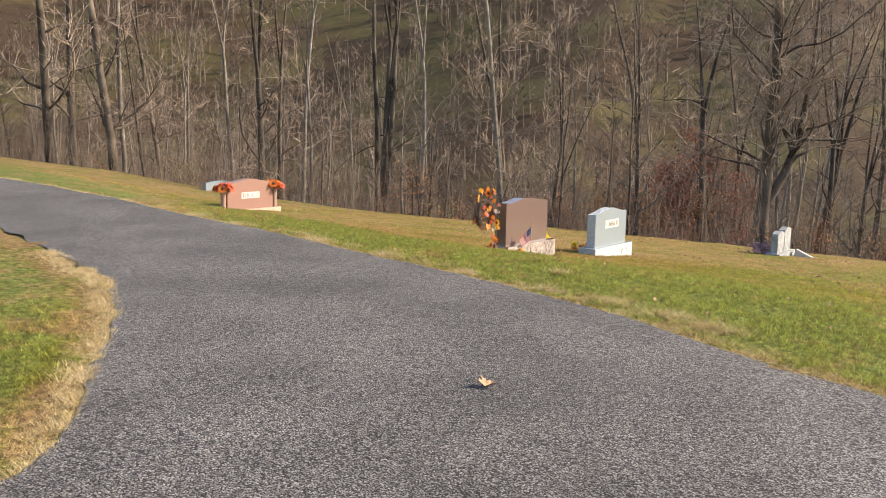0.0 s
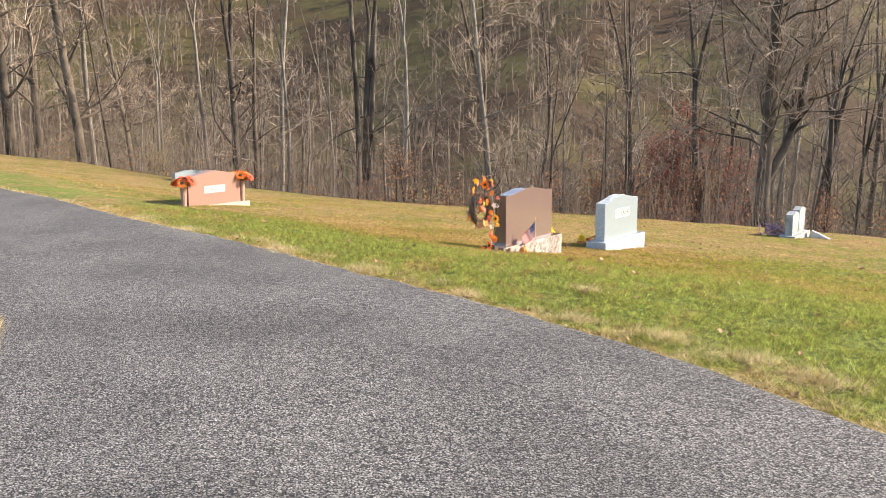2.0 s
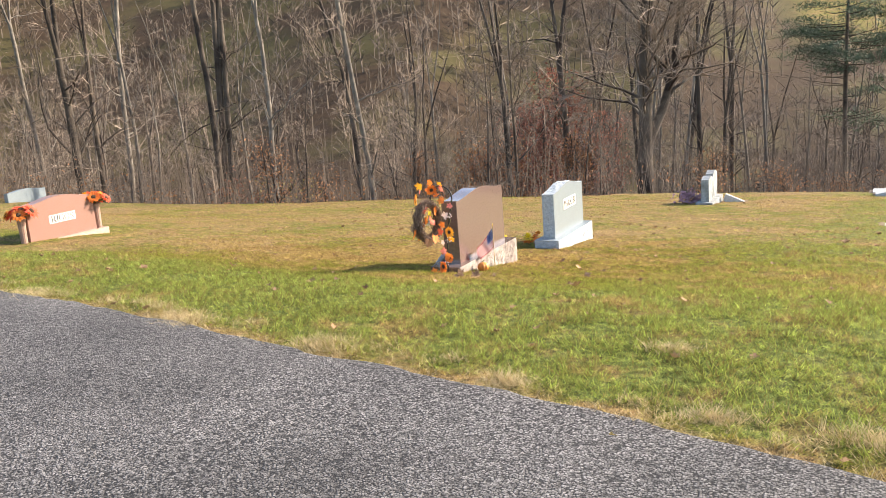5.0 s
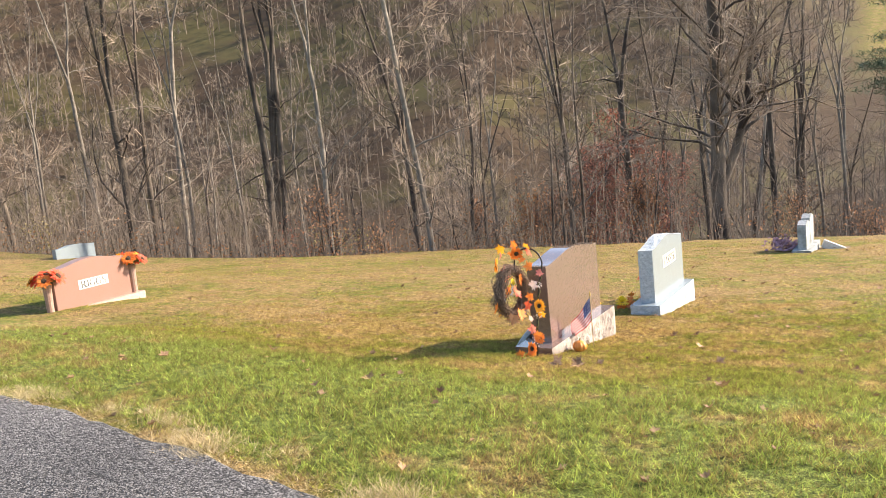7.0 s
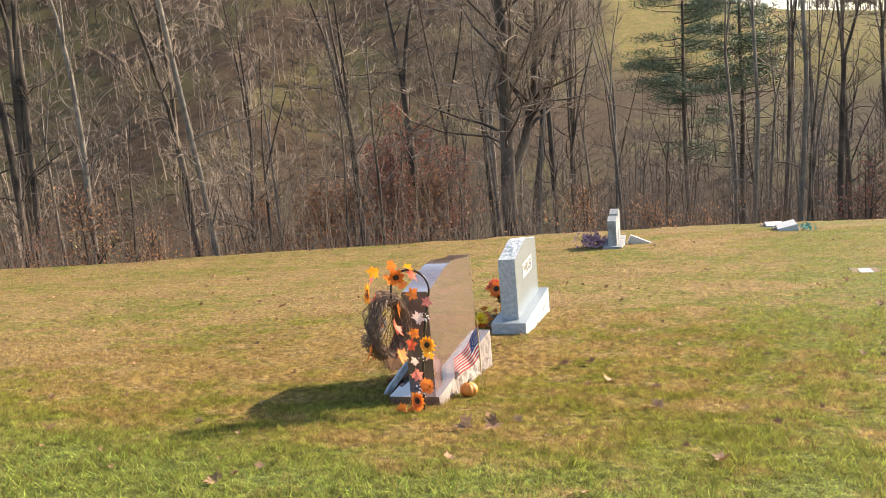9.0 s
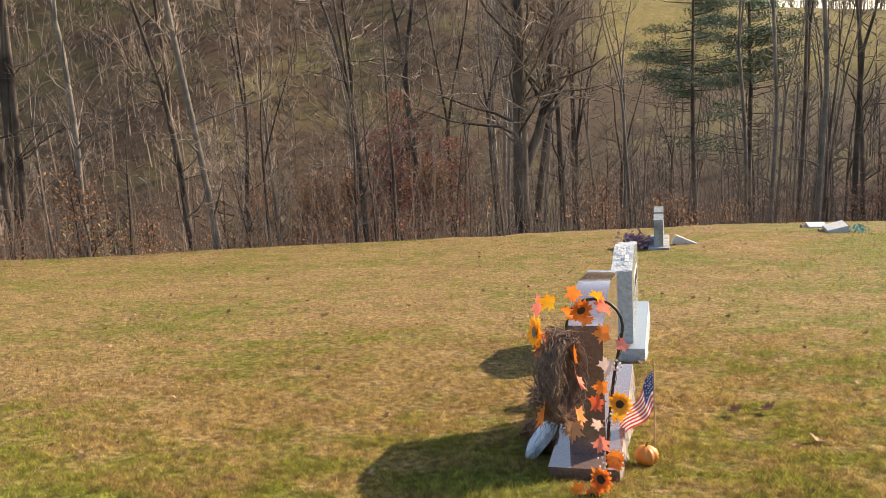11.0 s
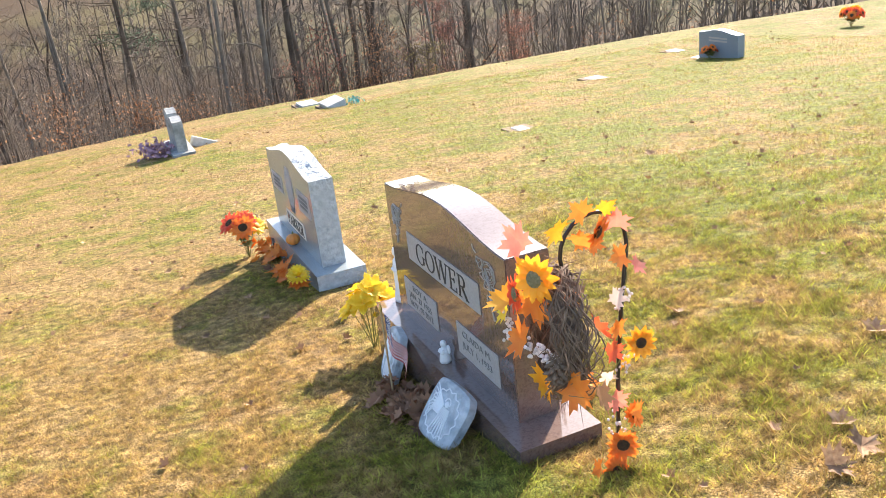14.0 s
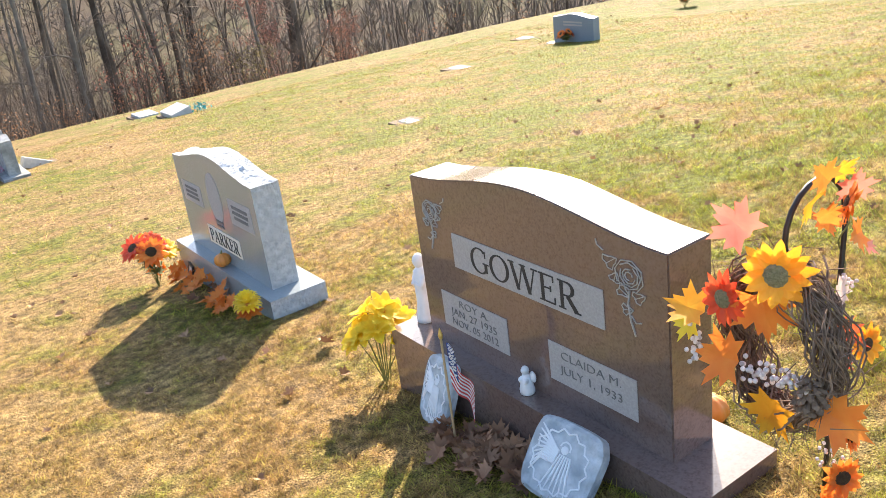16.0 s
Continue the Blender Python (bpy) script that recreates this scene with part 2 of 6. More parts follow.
M_FAINT = mat("worn_lettering", (0.12, 0.12, 0.12), (0.19, 0.19, 0.19), 60, 0.8)
M_OLDGREY = mat("weathered_grey_granite", (0.27, 0.28, 0.28), (0.44, 0.45, 0.45), 22, 0.9, 0.7, (0.2, 0.21, 0.2), 5)
M_PLAQUE = mat("painted_stone_plaque", (0.40, 0.45, 0.48), (0.66, 0.70, 0.72), 22, 0.8, 0.9, (0.30, 0.35, 0.39), 16, bump_scale=30)
M_PLAQUELINE = mat("plaque_relief", (0.74, 0.77, 0.79), (0.84, 0.86, 0.87), 22, 0.8)
M_IRON = mat("black_iron", (0.012, 0.011, 0.010), (0.03, 0.027, 0.024), 30, 0.45, metal=0.2)
M_VINE = mat("grapevine", (0.095, 0.058, 0.04), (0.27, 0.182, 0.13), 25, 0.9, island=0.35)
M_ORANGE = mat("orange_silk", (0.76, 0.17, 0.025), (0.86, 0.31, 0.05), 14, 0.6, rand=0.12, thin=0.35)
M_YELLOWOR = mat("golden_silk", (0.82, 0.29, 0.015), (0.90, 0.50, 0.04), 14, 0.6, rand=0.1, thin=0.35)
M_YELLOW = mat("yellow_silk", (0.82, 0.58, 0.02), (0.90, 0.72, 0.06), 14, 0.6, rand=0.1, thin=0.35)
M_REDSILK = mat("red_silk", (0.66, 0.06, 0.025), (0.80, 0.16, 0.06), 14, 0.6, rand=0.1, thin=0.35)
M_PINKSILK = mat("pink_silk", (0.74, 0.16, 0.12), (0.82, 0.29, 0.2), 14, 0.6, rand=0.1, thin=0.35)
M_PALESILK = mat("pale_pink_silk", (0.74, 0.5, 0.42), (0.82, 0.64, 0.55), 14, 0.6, thin=0.35)
M_DISC = mat("seed_disc", (0.035, 0.018, 0.008), (0.10, 0.055, 0.02), 120, 0.9, 0.8)
M_DISCPALE = mat("pale_seed_disc", (0.20, 0.17, 0.08), (0.40, 0.35, 0.2), 120, 0.9, 0.8)
M_STEM = mat("plastic_stem", (0.10, 0.12, 0.03), (0.22, 0.21, 0.06), 20, 0.6)
M_BERRY = mat("frosted_berries", (0.60, 0.50, 0.48), (0.78, 0.70, 0.68), 40, 0.7, island=0.25)
M_CONE = mat("pine_cone", (0.09, 0.055, 0.035), (0.22, 0.15, 0.10), 30, 0.9)
M_PUMPKIN = mat("pumpkin_skin", (0.62, 0.19, 0.03), (0.74, 0.32, 0.07), 14, 0.5)
M_FLAGRED = mat("flag_red", (0.55, 0.06, 0.06), (0.62, 0.1, 0.1), 30, 0.8, thin=0.3)
M_FLAGWHITE = mat("flag_white", (0.74, 0.73, 0.72), (0.82, 0.81, 0.8), 30, 0.8, thin=0.3)
M_FLAGBLUE = mat("flag_blue", (0.035, 0.06, 0.19), (0.06, 0.09, 0.25), 30, 0.8, thin=0.3)
M_WOODSTICK = mat("wooden_stick", (0.40, 0.27, 0.13), (0.55, 0.4, 0.22), 30, 0.7)
M_GOLD = mat("gilt_plastic", (0.55, 0.38, 0.10), (0.65, 0.46, 0.15), 30, 0.35, metal=0.6)
M_PURPLE = mat("mauve_silk", (0.26, 0.13, 0.17), (0.42, 0.25, 0.29), 12, 0.7, island=0.3)
M_TEAL = mat("teal_silk", (0.04, 0.28, 0.26), (0.10, 0.42, 0.38), 12, 0.7, island=0.3)
M_DIRT = mat("bare_earth", (0.16, 0.105, 0.065), (0.28, 0.2, 0.13), 14, 0.95, 0.8)
M_SIDING = mat("white_siding", (0.66, 0.67, 0.68), (0.78, 0.78, 0.78), 1.0, 0.7)
M_ROOF = mat("grey_roofing", (0.16, 0.16, 0.17), (0.26, 0.26, 0.27), 2.0, 0.8)
M_PANE = mat("window_glass", (0.02, 0.025, 0.03), (0.04, 0.05, 0.06), 2.0, 0.08)
M_VASE = mat("brown_stone_vase", (0.26, 0.15, 0.11), (0.4, 0.26, 0.2), 50, 0.5)
M_PHOTO = mat("photo_paper", (0.55, 0.46, 0.42), (0.72, 0.66, 0.62), 12, 0.4)


# ---- geometry tools ----
class Geo:
    """Vertices and faces that become one mesh."""

    def __init__(self):
        self.v, self.f, self.m = [], [], []

    def add(self, vs, fs, slot=0):
        k = len(self.v)
        self.v.extend(tuple(p) for p in vs)
        self.f.extend(tuple(i + k for i in q) for q in fs)
        self.m.extend([slot] * len(fs))

    def tube(self, pts, radii, sides=6, cap=True, slot=0):
        pts = [Vector(p) for p in pts]
        vs, fs, up = [], [], None
        for i, p in enumerate(pts):
            d = (pts[min(i + 1, len(pts) - 1)] - pts[max(i - 1, 0)]).normalized()
            if up is None or abs(up.dot(d)) > 0.98:
                up = d.orthogonal().normalized()
            a = (up - d * up.dot(d)).normalized()
            up, b = a, d.cross(a)
            r = radii[i] if hasattr(radii, "__len__") else radii
            for k in range(sides):
                t = 2 * math.pi * k / sides
                vs.append(p + (a * math.cos(t) + b * math.sin(t)) * r)
        for i in range(len(pts) - 1):
            for k in range(sides):
                k2 = (k + 1) % sides
                fs.append((i * sides + k, i * sides + k2, (i + 1) * sides + k2, (i + 1) * sides + k))
        if cap:
            fs.append(tuple(range(sides))[::-1])
            fs.append(tuple((len(pts) - 1) * sides + k for k in range(sides)))
        self.add(vs, fs, slot)

    def spike(self, p, q, r, slot=0):
        p, q = Vector(p), Vector(q)
        d = (q - p).normalized()
        a = d.orthogonal().normalized()
        b = d.cross(a)
        vs = [p + (a * math.cos(t) + b * math.sin(t)) * r for t in (0, 2.094, 4.189)] + [q]
        self.add(vs, [(0, 1, 3), (1, 2, 3), (2, 0, 3)], slot)

    def box(self, x0, x1, y0, y1, z0, z1, slot=0):
        vs = [(x, y, z) for z in (z0, z1) for y in (y0, y1) for x in (x0, x1)]
        self.add(vs, [(0, 2, 3, 1), (4, 5, 7, 6), (0, 1, 5, 4), (2, 6, 7, 3), (0, 4, 6, 2), (1, 3, 7, 5)], slot)

    def ball(self, c, r, nu=10, nv=7, bumpy=0.0, ribs=0, rib=0.0, slot=0):
        c = Vector(c)
        r = (r, r, r) if not hasattr(r, "__len__") else r
        vs, fs = [c + Vector((0, 0, -r[2]))], []
        for j in range(1, nv):
            ph = -math.pi / 2 + math.pi * j / nv
            for i in range(nu):
                th = 2 * math.pi * i / nu
                k = 1 - rib * (0.5 + 0.5 * math.cos(ribs * th)) if ribs else 1
                d = Vector((math.cos(ph) * math.cos(th) * k, math.cos(ph) * math.sin(th) * k, math.sin(ph)))
                if bumpy:
                    d *= 1 + bumpy * noise.noise(d * 2.3 + c * 9)
                vs.append(c + Vector((d.x * r[0], d.y * r[1], d.z * r[2])))
        vs.append(c + Vector((0, 0, r[2])))
        for i in range(nu):
            i2 = (i + 1) % nu
            fs.append((0, 1 + i2, 1 + i))
            for j in range(nv - 2):
                a = 1 + j * nu
                fs.append((a + i, a + i2, a + nu + i2, a + nu + i))
            fs.append((1 + (nv - 2) * nu + i, 1 + (nv - 2) * nu + i2, len(vs) - 1))
        self.add(vs, fs, slot)

    def mesh(self, name, mats, smooth=False, weld=0.0):
        me = bpy.data.meshes.new(name)
        me.from_pydata(self.v, [], self.f)
        for k in mats if isinstance(mats, (list, tuple)) else [mats]:
            me.materials.append(k)
        if len(me.materials) > 1:
            me.polygons.foreach_set("material_index", self.m)
        if smooth:
            me.shade_smooth()
        me.update()
        return me


def thing(name, at, label, category, group="", kind="", turn=0.0):
    """An empty at the base of a thing, to carry its parts."""
    ob = new(name)
    ob.empty_display_size = 0.1
    ob.matrix_world = pose(*at, 0, 0, turn)
    return tagged(ob, label, category, group, kind)


def part(name, geo, material, parent, label="", at=None, smooth=False):
    """A part: geo is a Geo or a mesh that stands in its parent's own axes, or at the pose at."""
    me = geo.mesh(name, material, smooth) if isinstance(geo, Geo) else geo
    ob = new(name, me)
    ob.parent = parent
    if at is not None:
        ob.matrix_basis = at
    return tagged(ob, label)


def bevelled(geo, width, segments=2, only=60):
    bm = bmesh.new()
    vs = [bm.verts.new(p) for p in geo.v]
    for q, s in zip(geo.f, geo.m):
        try:
            bm.faces.new([vs[i] for i in q]).material_index = s
        except ValueError:
            pass
    bmesh.ops.remove_doubles(bm, verts=bm.verts, dist=1e-5)
    bmesh.ops.recalc_face_normals(bm, faces=bm.faces)
    es = [e for e in bm.edges if len(e.link_faces) == 2 and e.calc_face_angle(0) > radians(only)]
    bmesh.ops.bevel(bm, geom=es, offset=width, segments=segments, affect="EDGES", clamp_overlap=True)
    out = Geo()
    bm.verts.index_update()
    out.v = [tuple(v.co) for v in bm.verts]
    for q in bm.faces:
        out.f.append(tuple(v.index for v in q.verts))
        out.m.append(q.material_index)
    bm.free()
    return out


FACE_FRONT = Matrix(((0, 0, -1, 0), (-1, 0, 0, 0), (0, 1, 0, 0), (0, 0, 0, 1)))  # reads from -x
FACE_BACK = Matrix(((0, 0, 1, 0), (1, 0, 0, 0), (0, 1, 0, 0), (0, 0, 0, 1)))  # reads from +x


def lettering(body, size, width, parent, at, material, side=FACE_FRONT, depth=0.0015):
    cu = bpy.data.curves.new("lettering", "FONT")
    cu.body, cu.size, cu.extrude, cu.align_x, cu.align_y = body, size, depth, "CENTER", "CENTER"
    cu.resolution_u = 3
    cu.offset = -0.014 * size
    tmp = new("lettering", cu)
    bpy.context.view_layer.update()
    me = bpy.data.meshes.new_from_object(tmp.evaluated_get(bpy.context.evaluated_depsgraph_get()))
    have = max(tmp.dimensions.x, 1e-6)
    bpy.data.objects.remove(tmp)
    me.materials.clear()
    me.materials.append(material)
    ob = new("lettering", me)
    ob.parent = parent
    ob.matrix_basis = Matrix.Translation(at) @ side @ Matrix.Diagonal((width / have, 1, 1, 1))
    return tagged(ob, "engraved dark lettering")


def arc(cx, cy, rx, ry, a0, a1, n, heavy, light):
    """A bowl whose stroke swells at its sides: (x, y, width)."""
    out = []
    for k in range(n + 1):
        t = radians(a0 + (a1 - a0) * k / n)
        out.append((cx + rx * math.cos(t), cy + ry * math.sin(t), light + (heavy - light) * abs(math.cos(t)) ** 1.5))
    return out


HEAVY, LIGHT = 0.15, 0.05


def upright(x):
    """A heavy stem with its two serifs."""
    return [[(x, 0, HEAVY), (x, 1, HEAVY)], [(x - 0.14, 0.02, LIGHT), (x + 0.14, 0.02, LIGHT)], [(x - 0.14, 0.98, LIGHT), (x + 0.14, 0.98, LIGHT)]]


def serif(x, y=0.98):
    return [(x - 0.13, y, LIGHT), (x + 0.13, y, LIGHT)]


SERIF = {
    "G": (0.92, [arc(0.45, 0.5, 0.38, 0.48, 48, 322, 22, HEAVY, LIGHT), [(0.74, 0.1, HEAVY), (0.74, 0.44, HEAVY)], [(0.6, 0.44, LIGHT), (0.88, 0.44, LIGHT)], [(0.74, 0.68, LIGHT), (0.74, 0.93, LIGHT)]]),
    "O": (0.94, [arc(0.47, 0.5, 0.39, 0.48, 0, 360, 30, HEAVY, LIGHT)]),
    "W": (1.25, [[(0.12, 1, HEAVY), (0.38, 0, HEAVY)], [(0.38, 0, LIGHT), (0.62, 1, LIGHT)], [(0.62, 1, HEAVY), (0.88, 0, HEAVY)], [(0.88, 0, LIGHT), (1.13, 1, LIGHT)], serif(0.12), serif(0.62), serif(1.13)]),
    "E": (0.78, upright(0.2) + [[(0.2, 0.98, LIGHT), (0.66, 0.98, LIGHT)], [(0.2, 0.52, LIGHT), (0.54, 0.52, LIGHT)], [(0.2, 0.02, LIGHT), (0.7, 0.02, LIGHT)], [(0.65, 0.78, LIGHT), (0.65, 1, LIGHT)], [(0.69, 0, LIGHT), (0.69, 0.24, LIGHT)], [(0.53, 0.42, LIGHT), (0.53, 0.62, LIGHT)]]),
    "R": (0.88, upright(0.2) + [[(0.2, 0.98, LIGHT), (0.42, 0.98, LIGHT)], arc(0.42, 0.745, 0.22, 0.235, 90, -90, 12, HEAVY, LIGHT), [(0.42, 0.51, LIGHT), (0.2, 0.51, LIGHT)], [(0.42, 0.5, HEAVY), (0.76, 0.02, HEAVY)], serif(0.79, 0.02)]),
    "P": (0.78, upright(0.2) + [[(0.2, 0.98, LIGHT), (0.42, 0.98, LIGHT)], arc(0.42, 0.735, 0.22, 0.245, 90, -90, 12, HEAVY, LIGHT), [(0.42, 0.49, LIGHT), (0.2, 0.49, LIGHT)]]),
    "A": (0.95, [[(0.14, 0, LIGHT), (0.46, 1, LIGHT)], [(0.46, 1, HEAVY), (0.8, 0, HEAVY)], [(0.24, 0.34, LIGHT), (0.68, 0.34, LIGHT)], serif(0.14, 0.02), serif(0.81, 0.02)]),
    "K": (0.92, upright(0.2) + [[(0.24, 0.42, LIGHT), (0.72, 0.97, LIGHT)], [(0.38, 0.56, HEAVY), (0.78, 0.02, HEAVY)], serif(0.72), serif(0.8, 0.02)]),
    "I": (0.42, upright(0.21)),
    "S": (0.7, [arc(0.35, 0.745, 0.22, 0.235, 30, 200, 12, HEAVY * 0.7, LIGHT) + [(0.2, 0.6, 0.1), (0.35, 0.5, HEAVY), (0.5, 0.4, 0.1)] + arc(0.35, 0.255, 0.22, 0.235, 20, -150, 12, HEAVY * 0.7, LIGHT), [(0.55, 0.75, LIGHT), (0.55, 0.98, LIGHT)], [(0.14, 0.02, LIGHT), (0.14, 0.26, LIGHT)]]),
}


def carved_name(body, height, width, parent, at, material, side=FACE_FRONT):
    """A family name in cut roman capitals, a mesh for each letter."""
    total = sum(SERIF[c][0] for c in body)
    x = -total / 2
    kx = width / total
    for c in body:
        adv, strokes = SERIF[c]
        g = Geo()
        for j, st in enumerate(strokes):
            n, rim = len(st), []
            for i, (px, py, w) in enumerate(st):
                q0, q1 = st[max(i - 1, 0)], st[min(i + 1, n - 1)]
                dx, dy = (q1[0] - q0[0]) * kx, (q1[1] - q0[1]) * height
                ln = math.hypot(dx, dy) or 1.0
                rim.append((px * kx, py * height, -dy / ln * w * height / 2, dx / ln * w * height / 2))
            z = 0.001 + 0.00012 * j
            vs = [p for a, b, nx, ny in rim for p in ((a + nx, b + ny, z), (a - nx, b - ny, z), (a + nx, b + ny, -0.001), (a - nx, b - ny, -0.001))]
            fs = []
            for i in range(n - 1):
                a, b = 4 * i, 4 * i + 4
                fs += [(a, a + 1, b + 1, b), (a, b, b + 2, a + 2), (a + 1, a + 3, b + 3, b + 1)]
            fs += [(0, 2, 3, 1), (4 * n - 4, 4 * n - 3, 4 * n - 1, 4 * n - 2)]
            g.add(vs, fs)
        part("letter", g, material, parent, "engraved dark roman letter", Matrix.Translation(at) @ side @ Matrix.Translation((x * kx, -height / 2, 0)))
        x += adv


# ---- the lie of the land ----
PROFILE_Y = [-60, 5, 6.1, 7, 8.4, 9.9, 11.4, 13, 16.4, 22.8, 27, 34, 41, 60]
PROFILE_Z = [0.86, 0.86, 0.83, 0.68, 0.38, 0.15, -0.02, -0.19, -0.62, -1.34, -1.80, -2.9, -4.2, -8.0]
BROW = np.array([(-120, 10), (-60, 15), (-37, 18), (-28, 19.5), (-20, 22), (-17.5, 23.6), (-11, 26.5), (-6, 32.5), (0, 42), (5, 45), (9, 39), (13, 33), (18, 24), (26, 13), (38, -2), (70, -50)], float)
DROP_S = [0, 2, 6, 15, 40, 70, 90, 120, 170, 230, 300, 420, 900]
DROP_Z = [0, 0.5, 2.0, 5.5, 13.0, 19.0, 19.5, 14.0, -6.0, -36.0, -76.0, -112.0, -120.0]


def lawn_height(x, y):
    x, y = np.asarray(x, float), np.asarray(y, float)
    far, y0 = np.clip((-x - 22) / 12, 0, 1), y
    y = y - 0.2 * np.clip(-(x + 8), 0, 40) * (far + (1 - far) * np.clip((17 - y) / 7, 0, 1))
    z = sum(np.interp(y + d, PROFILE_Y, PROFILE_Z) for d in (-0.8, -0.4, 0, 0.4, 0.8)) / 5
    z = z - 0.21 * np.exp(-(((x + 14.6) / 3.2) ** 2) - ((y0 - 8.5) / 1.15) ** 2)
    return z - 0.0017 * np.clip(x + 5, 0, 30) ** 2 * (1 - 0.85 * np.clip((y - 20) / 7, 0, 1))


def beyond_brow(x, y):
    """How far a place lies past the brow of the lawn (0 on the lawn), and the brow's nearest place."""
    x, y = np.asarray(x, float), np.asarray(y, float)
    best = np.full(x.shape, 1e9)
    bx, by = np.zeros(x.shape), np.zeros(x.shape)
    for (ax, ay), (cx, cy) in zip(BROW[:-1], BROW[1:]):
        dx, dy = cx - ax, cy - ay
        t = np.clip(((x - ax) * dx + (y - ay) * dy) / (dx * dx + dy * dy), 0, 1)
        px, py = ax + t * dx, ay + t * dy
        d = np.hypot(x - px, y - py)
        near = d < best
        best, bx, by = np.where(near, d, best), np.where(near, px, bx), np.where(near, py, by)
    out = y > np.interp(x, BROW[:, 0], BROW[:, 1])
    return np.where(out, best, 0.0), bx, by


def ground_height(x, y):
    x, y = np.asarray(x, float), np.asarray(y, float)
    s, bx, by = beyond_brow(x, y)
    lawn_z = lawn_height(np.where(s > 0, bx, x), np.where(s > 0, by, y))
    drop = sum(np.interp(np.maximum(s + d, 0), DROP_S, DROP_Z) for d in (-1.5, 0, 1.5)) / 3 - np.interp(1.5, DROP_S, DROP_Z) / 3 * np.clip(1 - s / 3, 0, 1)
    az = np.degrees(np.arctan2(x + 4, y))
    hill = np.maximum(np.minimum(drop - 19.5, 0), np.interp(az, [-14, -6], [-131.5, -92]))
    drop = np.where(s > 80, 19.5 + hill * np.interp(az, [-14, -6, 0, 6, 12], [1, 0.67, 0.56, 0.48, 0.46]), drop)
    drop = np.where(s < 80, drop * (1 - 0.42 * np.clip((bx - 6) / 6, 0, 1)), drop - 0.42 * 19.5 * np.clip((bx - 6) / 6, 0, 1))
    roll = 1.6 * np.sin(x * 0.045 + 1.0) * np.cos(y * 0.038) * np.clip((s - 20) / 60, 0, 1)
    return np.where(s > 0, lawn_z - drop + roll, lawn_z)


def swell(x, y):
    """The small unevenness of the turf."""
    return 0.012 * np.sin(x * 3.1 + 2 * np.sin(y * 1.3)) * np.sin(y * 2.7 + np.cos(x * 1.9))


def gz(x, y):
    near = abs(x) < 60 and abs(y) < 60
    return float(ground_height(np.array([x]), np.array([y]))[0]) + (float(swell(x, y)) if near else 0.0)


# ---- the drive ----
ROAD_FAR_X = [-60, -40, -30, -25, -19.4, -17, -13.9, -11.1, -9.3, -7.5, -5.9, -4.6, -3.6, -2.5, -1.7, -1.1, -0.5, 3, 8, 20]
ROAD_FAR_Y = [-3, 3.8, 6.3, 6.9, 6.75, 6.55, 6.1, 5.52, 5.27, 4.95, 4.6, 4.34, 4.1, 3.8, 3.45, 3.25, 3.1, 2.3, 1.2, -2]
ROAD_NEAR_X = [-60, -40, -30, -25, -19, -15, -11.3, -9, -7.7, -6.9, -5.6, -5.2, -4.1, -3.4, -3.16, -2.9, -2.7]
ROAD_NEAR_Y = [-7, -0.5, 2.1, 2.9, 3.1, 3.1, 2.82, 2.33, 2.02, 1.8, 1.1, 0.81, -0.02, -0.55, -0.91, -2.5, -12]


def far_edge(x):
    return np.interp(x, ROAD_FAR_X, ROAD_FAR_Y)


def near_edge(x):
    return np.interp(x, ROAD_NEAR_X, ROAD_NEAR_Y, right=-12)


def on_road(x, y):
    return (y < far_edge(x)) & (y > near_edge(x))


def lushness(x, y):
    """How green the grass is: lush along the drive, dry and tan further down, yellow-green by the stones."""
    d = y - far_edge(x)
    g = np.interp(d, [-8, -1, 0.0, 0.05, 0.16, 1.6, 2.6, 4.5, 7, 12, 25], [0.4, 0.4, -0.1, 0.35, 0.85, 0.9, 0.48, 0.28, 0.22, 0.3, 0.3])
    g = g - 0.35 * np.exp(-(((x + 8.6) / 1.6) ** 2) - ((y - 10.6) / 1.7) ** 2)
    g = g + 0.3 * np.exp(-(((x + 7.6) / 0.5) ** 2) - ((y - 8.4) / 0.7) ** 2)
    g = g + 0.25 * np.exp(-(((x + 4.5) / 2.4) ** 2) - ((y - 10.5) / 5) ** 2)
    g = g + np.where(x > -5, 0.3 * np.clip((x + 6) / 3, 0, 1), 0) * (d > 2)
    inner = near_edge(x) - y
    return np.where(inner > 0, np.interp(inner, [0, 0.22, 0.5, 3], [-0.25, 0.1, 0.8, 0.65]), g)


